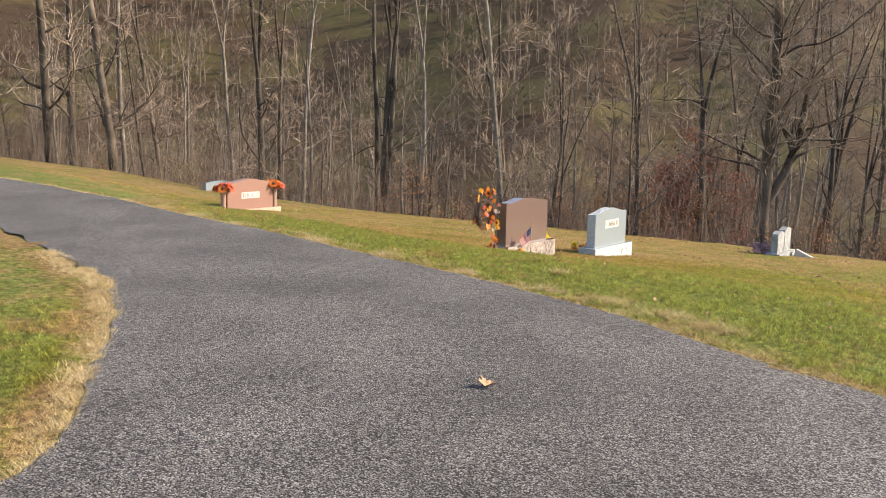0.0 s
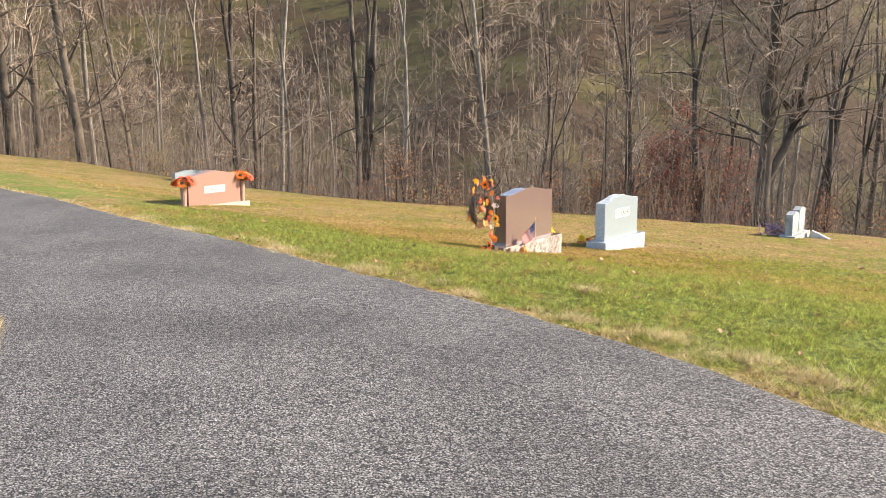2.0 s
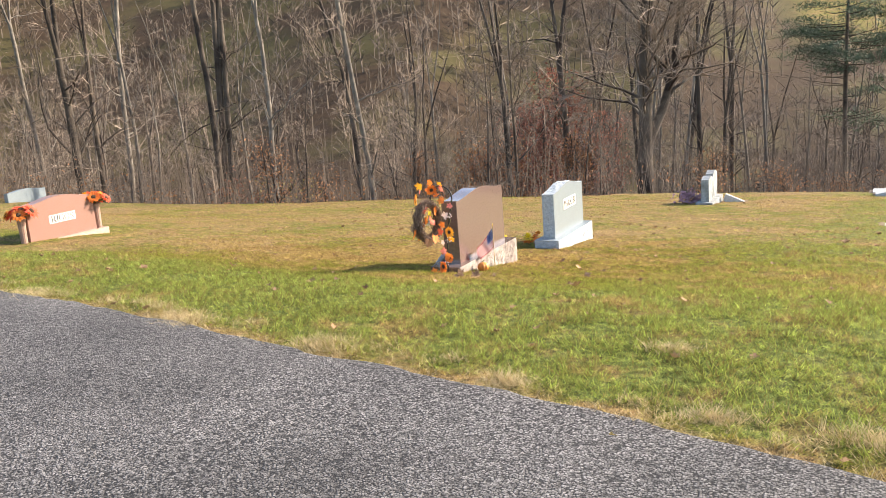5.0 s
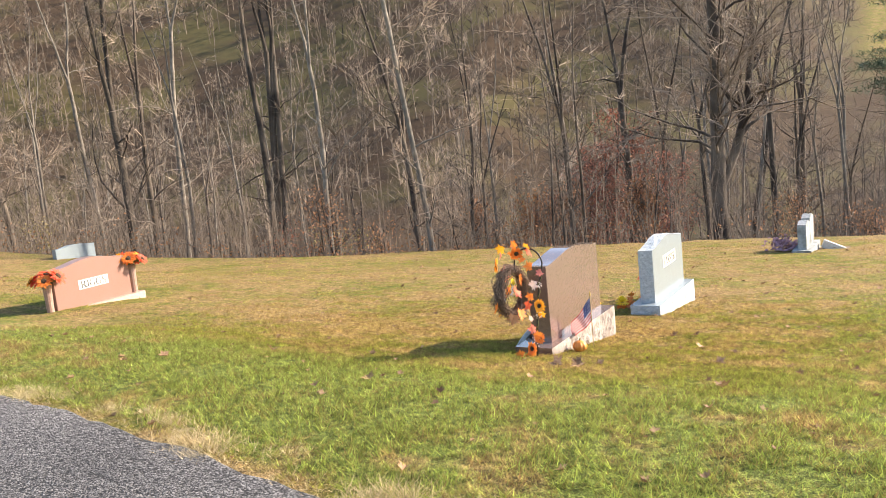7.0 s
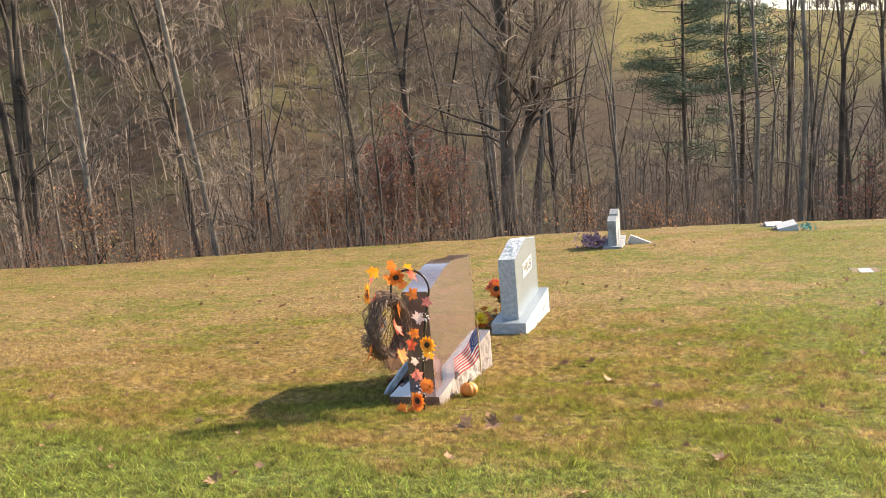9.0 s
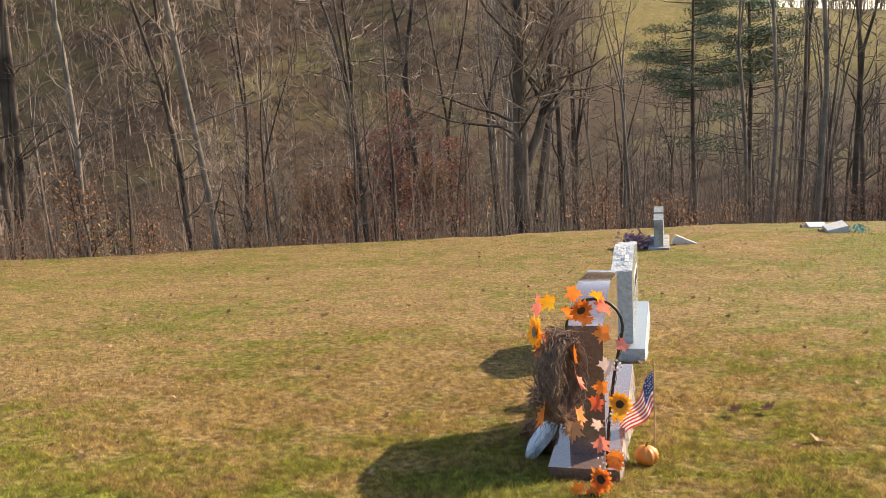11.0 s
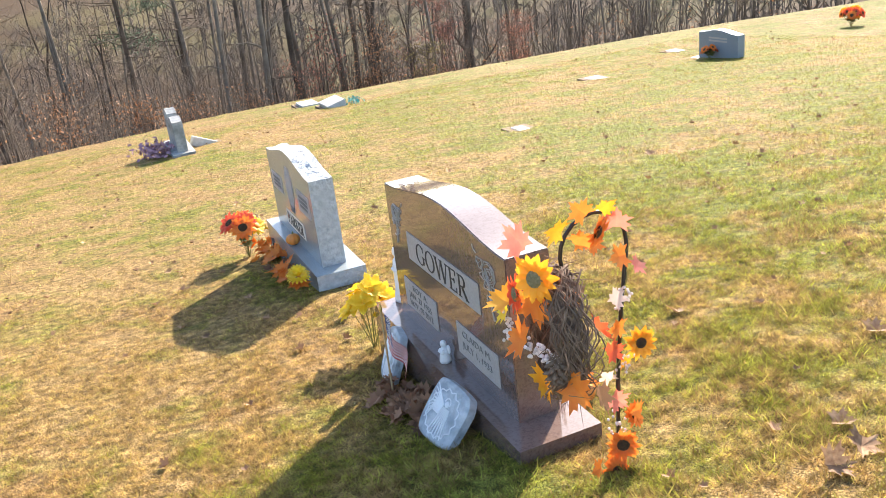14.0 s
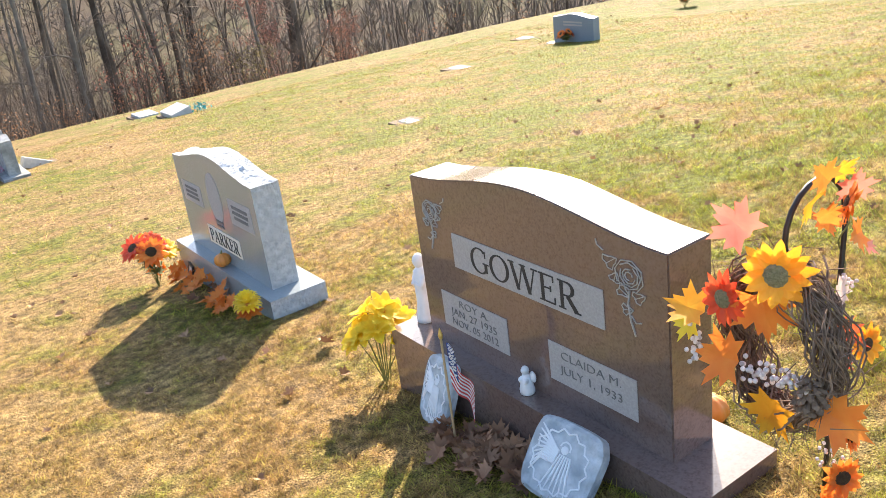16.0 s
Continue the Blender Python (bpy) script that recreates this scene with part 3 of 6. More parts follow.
def ground_sheet():
    def steps(lo, hi, near, far):
        a = list(np.arange(lo, hi + 1e-6, near))
        s, p = near, hi
        while p < far:
            s *= 1.09
            p += s
            a.append(p)
        s, p = near, lo
        while p > -far:
            s *= 1.09
            p -= s
            a.insert(0, p)
        return np.array(a)

    xs, ys = steps(-16, 5, 0.2, 900), steps(-4, 17, 0.2, 900)
    X, Y = np.meshgrid(xs, ys)
    Z = ground_height(X, Y)
    Z = Z + swell(X, Y) * (np.abs(X) < 60) * (np.abs(Y) < 60)
    under = (Y < far_edge(X) - 0.2) & (Y > near_edge(X) + 0.28)
    Z = np.where(under, Z - 0.06, Z)
    nx, ny = len(xs), len(ys)
    i = np.arange(nx * ny).reshape(ny, nx)
    quads = np.stack([i[:-1, :-1], i[:-1, 1:], i[1:, 1:], i[1:, :-1]], -1).reshape(-1, 4)
    me = bpy.data.meshes.new("ground")
    me.from_pydata(np.stack([X, Y, Z], -1).reshape(-1, 3).tolist(), [], quads.tolist())
    s, _, _ = beyond_brow(X, Y)
    az = np.degrees(np.arctan2(X + 4, Y))
    field = np.clip((az + 5.5) / 1.5, 0, 1) * np.clip((s - 200) / 20, 0, 1) * (1 - np.clip((az - 32) / 6, 0, 1))
    field = np.maximum(field, 0.8 * np.clip((X - 16) / 8, 0, 1) * np.clip((s - 18) / 10, 0, 1) * (s < 90))
    wood = np.clip(s / 1.5, 0, 1) * (1 - field)
    for key, val in (("green", np.where(s > 2, 0.5, lushness(X, Y))), ("wood", wood)):
        at = me.attributes.new(key, "FLOAT", "POINT")
        at.data.foreach_set("value", val.reshape(-1).astype(np.float32))
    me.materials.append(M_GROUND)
    me.shade_smooth()
    tagged(new("ground", me), "sloping autumn lawn, dry tan with green patches", "ground", kind="structure")


def road_sheet():
    xs = np.concatenate([np.arange(-58, -20, 1.0), np.arange(-20, -2.7, 0.12), np.arange(-2.65, 2.4, 0.25), np.arange(2.5, 18, 1.0)])
    cols, rows = 40, []
    for x in xs:
        a, b = float(near_edge(x)), float(far_edge(x))
        wig = 0.05 * noise.noise((x * 2.1, 0, 0)) + 0.03 * noise.noise((x * 7, 3, 0))
        a += 0.09 * noise.noise((x * 1.7, 7, 0)) + 0.06 * noise.noise((x * 5.3, 9, 0))
        rows.append([(x, a + (b + wig - a) * (0.5 - 0.5 * math.cos(math.pi * k / (cols - 1)))) for k in range(cols)])
    pts = np.array(rows)
    z = ground_height(pts[..., 0], pts[..., 1]) + 0.012
    z += 0.006 * np.sin(pts[..., 0] * 1.7) * np.sin(pts[..., 1] * 2.3)
    z[:, -1] -= 0.008
    g = Geo()
    n = len(xs)
    vs = [(pts[i, k, 0], pts[i, k, 1], z[i, k]) for i in range(n) for k in range(cols)]
    g.add(vs, [(i * cols + k, (i + 1) * cols + k, (i + 1) * cols + k + 1, i * cols + k + 1) for i in range(n - 1) for k in range(cols - 1)])
    tagged(new("road", g.mesh("road", M_ROAD, True)), "grey chip-seal asphalt drive with ragged edges", "road", kind="structure")


ground_sheet()
road_sheet()


# ---- grass ----
def blades_mesh(name, x, y, height, width, material, rng, lean=(10, 60), green=None):
    """Narrow blades of grass that stand at x, y."""
    n = len(x)
    z = ground_height(x, y) + swell(x, y)
    ang = rng.uniform(0, 2 * np.pi, n)
    w = width * rng.uniform(0.6, 1.4, n)
    tuft = np.sin(x * 17 + 3 * np.sin(y * 7)) * np.sin(y * 19 + 3 * np.cos(x * 6)) + 0.6 * np.sin(x * 5.3 + y * 4.1) * np.sin(y * 6.7 - x * 3.3)
    ln = height * rng.uniform(0.5, 1.4, n) * np.clip(1 + 0.65 * tuft, 0.3, 1.8)
    la, el = rng.uniform(0, 2 * np.pi, n), np.radians(rng.uniform(lean[0], lean[1], n))
    dx, dy = np.cos(ang) * w / 2, np.sin(ang) * w / 2
    tx, ty = np.cos(la) * ln * np.cos(el), np.sin(la) * ln * np.cos(el)
    v = np.zeros((n, 3, 3))
    v[:, 0] = np.stack([x - dx, y - dy, z - 0.004], 1)
    v[:, 1] = np.stack([x + dx, y + dy, z - 0.004], 1)
    v[:, 2] = np.stack([x + tx, y + ty, z + ln * np.sin(el)], 1)
    f = np.arange(n * 3).reshape(-1, 3)
    me = bpy.data.meshes.new(name)
    me.vertices.add(n * 3)
    me.vertices.foreach_set("co", v.reshape(-1))
    me.loops.add(len(f) * 3)
    me.loops.foreach_set("vertex_index", f.reshape(-1))
    me.polygons.add(len(f))
    me.polygons.foreach_set("loop_start", np.arange(len(f)) * 3)
    me.update(calc_edges=True)
    if green is not None:
        at = me.attributes.new("green", "FLOAT", "POINT")
        at.data.foreach_set("value", np.repeat(green, 3).astype(np.float32))
    me.materials.append(material)
    return me


def grass():
    rng = np.random.default_rng(4)
    for name, box, count, h in (("near_grass", (-13, 2.0, 3.0, 13.5), 1000000, 0.036), ("close_grass", (-10.8, -3.6, 6.6, 13.2), 1000000, 0.028), ("island_grass", (-7, -2.6, -1.5, 2.2), 90000, 0.036), ("far_grass", (-22, 8, 9, 26), 420000, 0.032)):
        x, y = rng.uniform(box[0], box[1], count), rng.uniform(box[2], box[3], count)
        ok = ~on_road(x, y - 0.02) & (beyond_brow(x, y)[0] <= 0)
        x, y = x[ok], y[ok]
        lush = lushness(x, y)
        thin = rng.uniform(0, 1, len(x)) < 0.4 + 0.6 * np.clip(lush, 0, 1)
        if name == "near_grass":
            thin &= rng.uniform(0, 1, len(x)) < np.clip((13.5 - y) / 4, 0, 1) * np.clip((x + 13) / 2, 0, 1) * np.clip((2.0 - x) / 2.5, 0, 1)
        if name == "island_grass":
            thin &= rng.uniform(0, 1, len(x)) < np.clip((y + 1.5) / 1.2, 0, 1) * np.clip((x + 7) / 1.5, 0, 1)
        if name == "close_grass":
            thin = rng.uniform(0, 1, len(x)) < np.clip((13.2 - y) / 3.5, 0, 1) * np.clip((x + 10.8) / 1.5, 0, 1) * np.clip((-3.6 - x) / 2.5, 0, 1) * np.clip((y - 6.6) / 1, 0, 1)
        x, y, lush = x[thin], y[thin], lush[thin]
        me = blades_mesh(name, x, y, h * (0.7 + 0.5 * np.clip(lush, 0, 1)), {"far_grass": 0.008, "close_grass": 0.0045}.get(name, 0.0058), M_BLADE, rng, (6, 42) if name == "close_grass" else (14, 62), lush)
        tagged(new(name, me), "short mown grass, green and dry blades mixed", "grass", kind="stuff")
    # straw-dry grass that lies along the edges of the drive
    xs, ys, tall = [], [], []
    for x in rng.uniform(-20, 2.5, 9000):
        xs.append(x)
        ys.append(far_edge(x) + abs(rng.normal(0, 0.08)) - 0.02)
    for x in rng.uniform(-9, -2.7, 22000):
        xs.append(x)
        ys.append(near_edge(x) - abs(rng.normal(0, 0.12)) + 0.04)
    for cx, cy, r in ((-7.5, 5.05, 0.16), (-6.1, 4.78, 0.14), (-4.7, 4.48, 0.1), (-3.6, 4.3, 0.09), (-2.9, 4.28, 0.13), (-1.9, 3.95, 0.16), (-9.6, 5.4, 0.15), (-10.9, 5.6, 0.18), (-4.0, 5.2, 0.07), (-2.3, 4.1, 0.14)):
        k = int(9000 * r)
        xs += list(rng.normal(cx, r, k))
        ys += list(rng.normal(cy, r * 0.5, k))
        tall += list(range(len(xs) - k, len(xs)))
    for _ in range(34):
        cx = rng.uniform(-13, 0)
        cy = far_edge(cx) + rng.uniform(0.0, 0.3)
        r = rng.uniform(0.04, 0.12)
        k = int(rng.uniform(130, 320))
        xs += list(rng.normal(cx, r, k))
        ys += list(rng.normal(cy, r * 0.6, k))
    high = np.full(len(xs), 0.048)
    high[tall] = 0.062
    me = blades_mesh("dry_edge_grass", np.array(xs), np.array(ys), high, 0.0045, M_STRAW, rng, (5, 50))
    tagged(new("dry_edge_grass", me), "straw-coloured dead grass along the asphalt edge", "grass", kind="stuff")


grass()


# ---- trees ----
def grow(g, tw, p, d, length, r, level, rng, droop=0.0, fine=5, up=0.25):
    """A limb and what grows from it: limbs go into g, twigs into tw."""
    segs = (7, 5, 2)[level]
    pts, q, w = [Vector(p)], Vector(p), Vector(d).normalized()
    for i in range(segs):
        w = (w + Vector((rng.gauss(0, 1), rng.gauss(0, 1), rng.gauss(0, 1))) * 0.2 + Vector((0, 0, up * 0.3))).normalized()
        q = q + w * length / segs
        pts.append(q.copy())
    rs = [r * (1 - 0.82 * i / segs) for i in range(segs + 1)]
    (g if level < 2 else tw).tube(pts, rs, (7, 5, 3)[min(level, 2)], False)
    if level == 2:
        for _ in range(fine):
            k = rng.uniform(0.15, 1.0) * segs
            i = min(int(k), segs - 1)
            a = pts[i].lerp(pts[i + 1], k - i)
            e = (w + Vector((rng.uniform(-1, 1), rng.uniform(-1, 1), rng.uniform(-0.6, 1))) * 1.1).normalized()
            tw.spike(a, a + e * length * rng.uniform(0.25, 0.7), max(r * 0.45, 0.0075))
        return
    for _ in range((0, 8)[level]):
        k = rng.uniform(0.18, 1.0) * segs
        i = min(int(k), segs - 1)
        a = pts[i].lerp(pts[i + 1], k - i)
        side = Vector((rng.uniform(-1, 1), rng.uniform(-1, 1), rng.uniform(-0.5, 0.8)))
        e = (w * 0.6 + side).normalized()
        grow(g, tw, a, e, length * rng.uniform(0.25, 0.55), max(r * 0.42, 0.011), level + 1, rng, droop, fine, up)


def stem_line(rng, start, way, length, n, wander=0.03):
    pts, w = [Vector(start)], Vector(way).normalized()
    for _ in range(n):
        w = (w + Vector((rng.gauss(0, wander), rng.gauss(0, wander), 0.06))).normalized()
        pts.append(pts[-1] + w * length / n)
    return pts, w


def bare_tree(seed, height, r, limbs, low, spread, fine=5, stems=1, lean=0.04, fork=0.0):
    """Meshes of a leafless tree: trunk with forks and limbs, and its twigs."""
    rng = random.Random(seed)
    g, tw = Geo(), Geo()
    for s in range(stems):
        off = Vector((rng.uniform(-1, 1), rng.uniform(-1, 1), 0)) * (0.0 if stems == 1 else 0.3)
        ln = lean if stems == 1 else 0.1
        h = height * rng.uniform(0.85, 1.0)
        split = fork or 1.0
        pts, w = stem_line(rng, off - Vector((0, 0, 0.5)), (rng.uniform(-ln, ln), rng.uniform(-ln, ln), 1), h * split, 9)
        end = 0.72 if fork else 0.12
        rs = [r * (1.0 + 0.45 * math.exp(-i * 1.1)) * (1 - (1 - end) * (i / 9) ** 1.15) for i in range(10)]
        g.tube(pts, rs, 9, False)
        lines = [(pts, rs, low, 1.0)]
        if fork:
            t0 = rng.uniform(0, 6.283)
            for k in range(rng.choice((2, 2, 3))):
                t = t0 + k * 2.6 + rng.uniform(-0.4, 0.4)
                tilt = rng.uniform(0.06, 0.26)
                lp, _ = stem_line(rng, pts[-1] - w * 0.15, w + Vector((math.cos(t), math.sin(t), 0)) * tilt, h * (1 - split) * rng.uniform(0.85, 1.1), 8, 0.05)
                lr = [r * rng.uniform(0.5, 0.6) * (1 - 0.85 * i / 8) for i in range(9)]
                lr.sort(reverse=True)
                g.tube(lp, lr, 7, False)
                lines.append((lp, lr, 0.05, 0.7))
        for k in range(limbs):
            lp, lr, lo, big = lines[0] if len(lines) == 1 or rng.random() < 0.32 else rng.choice(lines[1:])
            n = len(lp) - 1
            u = lo + (0.86 - lo) * rng.random()
            i = min(int(u * n), n - 1)
            a = lp[i].lerp(lp[i + 1], u * n - i)
            t = rng.uniform(0, 2 * math.pi)
            rise = rng.uniform(0.15, 1.3)
            ln_b = spread * big * (1.05 - 0.55 * u) * rng.uniform(0.4, 1.2)
            grow(g, tw, a, (math.cos(t), math.sin(t), rise), ln_b, max(lr[i] * rng.uniform(0.2, 0.45), 0.014), 1, rng, 0, fine, rng.uniform(0.0, 0.35))
    return g, tw


def leaf_cloud(g, rng, centre, radius, count, size):
    for _ in range(count):
        d = Vector((rng.gauss(0, 1), rng.gauss(0, 1), rng.gauss(0, 1)))
        p = Vector(centre) + Vector((d.x * radius[0], d.y * radius[1], d.z * radius[2])) * 0.5
        a = Vector((rng.gauss(0, 1), rng.gauss(0, 1), rng.gauss(0, 1))).normalized()
        b = a.orthogonal().normalized()
        s = size * rng.uniform(0.6, 1.3)
        g.add([p - a * s, p + b * s * 0.55, p + a * s, p - b * s * 0.55], [(0, 1, 2, 3)])


def tree_thing(name, meshes, x, y, turn, scale, label, category, group, sink=0.0):
    ob = thing(name, (x, y, gz(x, y) - sink), label, category, group, turn=turn)
    ob.scale = (scale, scale, scale)
    for pname, me in meshes:
        part(pname, me, None, ob)
    return ob


def tree_kinds():
    kinds = {"tall": [], "pale": [], "thin": [], "red": [], "rust": [], "olive": []}
    for seed, h, r, limbs, low, spread, stems in ((1, 16, 0.135, 22, 0.3, 4.4, 1), (2, 17, 0.16, 23, 0.4, 4.8, 1), (3, 15, 0.12, 20, 0.3, 4.0, 1), (4, 16, 0.10, 11, 0.3, 3.8, 2), (5, 18, 0.155, 23, 0.4, 4.6, 1), (6, 14, 0.085, 8, 0.3, 3.4, 3)):
        g, tw = bare_tree(seed, h + 3, r, limbs, low, spread, 4, stems, 0.03, 0.45 + 0.07 * (seed % 4))
        kinds["tall"].append((("trunk", g.mesh("trunk", M_BARK, True)), ("crown", tw.mesh("crown", M_TWIG))))
    for seed, h, r, limbs, low, spread in ((11, 15, 0.10, 16, 0.18, 3.2), (12, 14, 0.085, 15, 0.14, 2.8)):
        g, tw = bare_tree(seed, h + 3, r, limbs, low, spread, 5, 1, 0.04, 0.6)
        kinds["pale"].append((("trunk", g.mesh("trunk", M_PALEBARK, True)), ("crown", tw.mesh("crown", M_TWIG))))
    for seed, h, r, limbs, spread in ((21, 9, 0.05, 13, 1.7), (22, 8, 0.04, 12, 1.5), (23, 11, 0.06, 13, 1.8), (24, 6, 0.03, 11, 1.3)):
        g, tw = bare_tree(seed, h, r, limbs, 0.12, spread, 4, 1, 0.1)
        kinds["thin"].append((("trunk", g.mesh("trunk", M_BARK, True)), ("crown", tw.mesh("crown", M_BRUSH))))
    for key, material, seed, h, spread, count in (("red", M_RED, 31, 5.5, 2.3, 2300), ("red", M_RED, 32, 3.6, 1.5, 1100), ("rust", M_RUST, 33, 3.2, 1.3, 1000), ("rust", M_RUST, 34, 1.8, 0.9, 700), ("olive", M_OLIVE, 35, 3.4, 1.4, 900), ("red", M_RED, 36, 12.0, 3.6, 4800), ("rust", M_RUST, 37, 9.0, 2.8, 3000)):
        g, tw = bare_tree(seed, h, 0.045 + 0.006 * max(h - 5, 0), 9 if h < 6 else 18, 0.1, spread, 3, 2, 0.1)
        rng = random.Random(seed + 50)
        lv = Geo()
        tips = tw.v[::3]
        for _ in range(count // 6):
            leaf_cloud(lv, rng, rng.choice(tips), (0.55, 0.55, 0.4), 6, 0.045 if h < 6 else 0.075)
        g.add(tw.v, tw.f)
        kinds[key].append((("trunk", g.mesh("trunk", M_BARK, True)), ("crown", lv.mesh("crown", material))))
    return kinds


def pine_meshes(seed, height, low):
    rng = random.Random(seed)
    g, nd = Geo(), Geo()
    g.tube([(0.05 * math.sin(i), 0.05 * math.cos(i * 2), height * i / 10 - 0.5) for i in range(11)], [0.2 * (1 - 0.085 * i) for i in range(11)], 8, False)
    for k in range(96):
        u = rng.uniform(0.3, 0.99)
        a = Vector((0, 0, height * u - 0.5))
        t = rng.uniform(0, 6.283)
        ln = 4.6 * (1.1 - u) ** 0.5 * rng.uniform(0.55, 1.1)
        b = a + Vector((math.cos(t) * ln, math.sin(t) * ln, rng.uniform(0.0, 0.3) * ln))
        g.tube([a, a.lerp(b, 0.5) + Vector((0, 0, -0.12)), b], [0.04, 0.024, 0.008], 4, False)
        if u < low:
            for _ in range(6):
                c = a.lerp(b, rng.uniform(0.3, 1))
                g.spike(c, c + Vector((rng.uniform(-1, 1), rng.uniform(-1, 1), rng.uniform(-0.3, 0.5))) * 0.8, 0.008)
            if rng.random() < 0.85:
                continue
        elif rng.random() < 0.3:
            continue
        for j in range(9):
            c = a.lerp(b, 0.35 + 0.68 * j / 8) + Vector((rng.uniform(-1, 1), rng.uniform(-1, 1), rng.uniform(-0.1, 0.5))) * 0.5
            for _ in range(46):
                c2 = c + Vector((rng.gauss(0, 1), rng.gauss(0, 1), rng.gauss(0, 0.35))) * 0.38
                d = Vector((rng.gauss(0, 1), rng.gauss(0, 1), rng.gauss(0.4, 0.5))).normalized() * rng.uniform(0.14, 0.32)
                s = d.orthogonal().normalized() * 0.022
                nd.add([c2 - s, c2 + s, c2 + d], [(0, 1, 2)])
    return ("trunk", g.mesh("trunk", M_BARK, True)), ("crown", nd.mesh("crown", M_PINE))


def spreading_oak():
    """The big open-grown tree with long level limbs and a forked stem."""
    rng = random.Random(77)
    g, tw = Geo(), Geo()
    pts = [(0, 0, -0.6), (0.02, 0, 1.2), (-0.05, 0.02, 3), (0.02, 0, 5), (0.1, 0, 9), (0.0, 0.1, 13), (0.2, 0, 18)]
    pts = [Vector(p) for p in pts]
    rs = [0.42, 0.33, 0.29, 0.26, 0.2, 0.14, 0.04]
    g.tube(pts, rs, 10, False)
    fork = [Vector(p) for p in ((0, 0, 3.6), (0.7, 0.3, 5.0), (1.15, 0.5, 6.4), (1.5, 0.7, 9), (1.6, 0.8, 13))]
    g.tube(fork, [0.2, 0.17, 0.14, 0.1, 0.03], 8, False)
    for line, count, big in ((pts, 36, 5.4), (fork, 14, 3.6)):
        n = len(line) - 1
        for k in range(count):
            u = (0.46 if line is pts else 0.3) + 0.46 * (k + rng.random()) / count
            i = min(int(u * n), n - 1)
            a = line[i].lerp(line[i + 1], u * n - i)
            t = rng.uniform(0, 6.283)
            grow(g, tw, a, (math.cos(t), math.sin(t), rng.uniform(0.35, 1.2)), big * (1.25 - 0.7 * u) * rng.uniform(0.6, 1.1), 0.085 * (1.15 - 0.7 * u), 1, rng, 0, 9, 0.3)
    return ("trunk", g.mesh("trunk", M_BARK, True)), ("crown", tw.mesh("crown", M_TWIG))


LABELS = {
    "tall": ("leafless hardwood with dark ridged bark beyond the lawn", "tree", "bare trees at the wood's edge"),
    "pale": ("slender leafless tree with pale grey bark", "tree", "pale slender trees"),
    "thin": ("thin leafless sapling among the trees", "sapling", "saplings under the trees"),
    "red": ("young tree holding dark red autumn leaves", "tree", "young red-leaved trees"),
    "rust": ("low shrub with rust-brown clinging leaves", "shrub", "rust-brown shrubs"),
    "olive": ("shrub with yellow-olive autumn leaves", "shrub", "olive shrubs"),
}
KINDS = tree_kinds()
MADE = {}


def plant(kind, variant, x, y, turn, scale):
    name = {"thin": "sapling", "rust": "shrub", "olive": "shrub"}.get(kind, "tree")
    key = (kind, variant % len(KINDS[kind]))
    if key not in MADE:
        MADE[key] = tree_thing(name, KINDS[kind][key[1]], x, y, turn, scale, *LABELS[kind])
    else:
        ob = copy_thing(MADE[key], pose(x, y, gz(x, y), 0, 0, turn))
        ob.scale = (scale, scale, scale)


# the trees that stand out, each with its own trunk: x, y, height, trunk radius, stems, fork, limbs, pale bark
STANDING_TREES = [
    (-41.5, 19.2, 19, 0.21, 1, 0.55, 26, False), (-49.9, 24.9, 22, 0.24, 1, 0.6, 26, False), (-46.1, 25.4, 23, 0.27, 1, 0.6, 28, False),
    (-46.9, 26.6, 21, 0.15, 1, 0.7, 20, True), (-49.6, 31.0, 22, 0.17, 1, 0.55, 24, False), (-33.85, 26.2, 22, 0.19, 1, 0.36, 30, False),
    (-34.2, 27.6, 20, 0.13, 1, 0.5, 22, False), (-42.0, 36.3, 23, 0.15, 1, 0.7, 20, True), (-45.4, 33.5, 22, 0.14, 1, 0.6, 20, True),
    (-32.6, 33.6, 23, 0.16, 4, 0.62, 13, False), (-25.1, 28.3, 19, 0.11, 1, 0.5, 24, True), (-27.8, 39.2, 24, 0.20, 1, 0.42, 34, False),
    (-28.7, 45.6, 23, 0.14, 1, 0.5, 26, False), (-20.6, 51.4, 26, 0.25, 1, 0.6, 28, False), (-19.7, 54.6, 25, 0.17, 1, 0.55, 26, False),
    (-14.8, 55.2, 26, 0.25, 1, 0.55, 30, False), (-13.5, 67.5, 28, 0.25, 1, 0.6, 28, False), (-17.4, 60.0, 26, 0.18, 2, 0.6, 16, True),
    (15.2, 58.2, 26, 0.37, 1, 0.35, 34, False), (8.3, 57.0, 24, 0.17, 2, 0.6, 14, False), (3.0, 52.5, 22, 0.12, 1, 0.6, 22, False),
    (-0.6, 50.0, 22, 0.11, 2, 0.6, 14, False),
]
OPEN_SIDE_TREES = [
    ("pale", 0, -2.4, 44.8, 1.0), ("tall", 1, 2.2, 50.5, 1.0),
    ("tall", 2, 4.4, 49.6, 1.0), ("tall", 4, 5.8, 51.3, 0.95), ("pale", 1, 10.4, 50.9, 1.2), ("tall", 0, 11.1, 47.9, 1.0),
    ("tall", 5, 0.4, 48.1, 0.9), ("tall", 3, 22.6, 56.2, 0.8), ("pale", 1, 32.5, 52.8, 0.8), ("tall", 4, 38.5, 44.8, 0.8), ("tall", 0, 46.3, 36.1, 0.8),
]
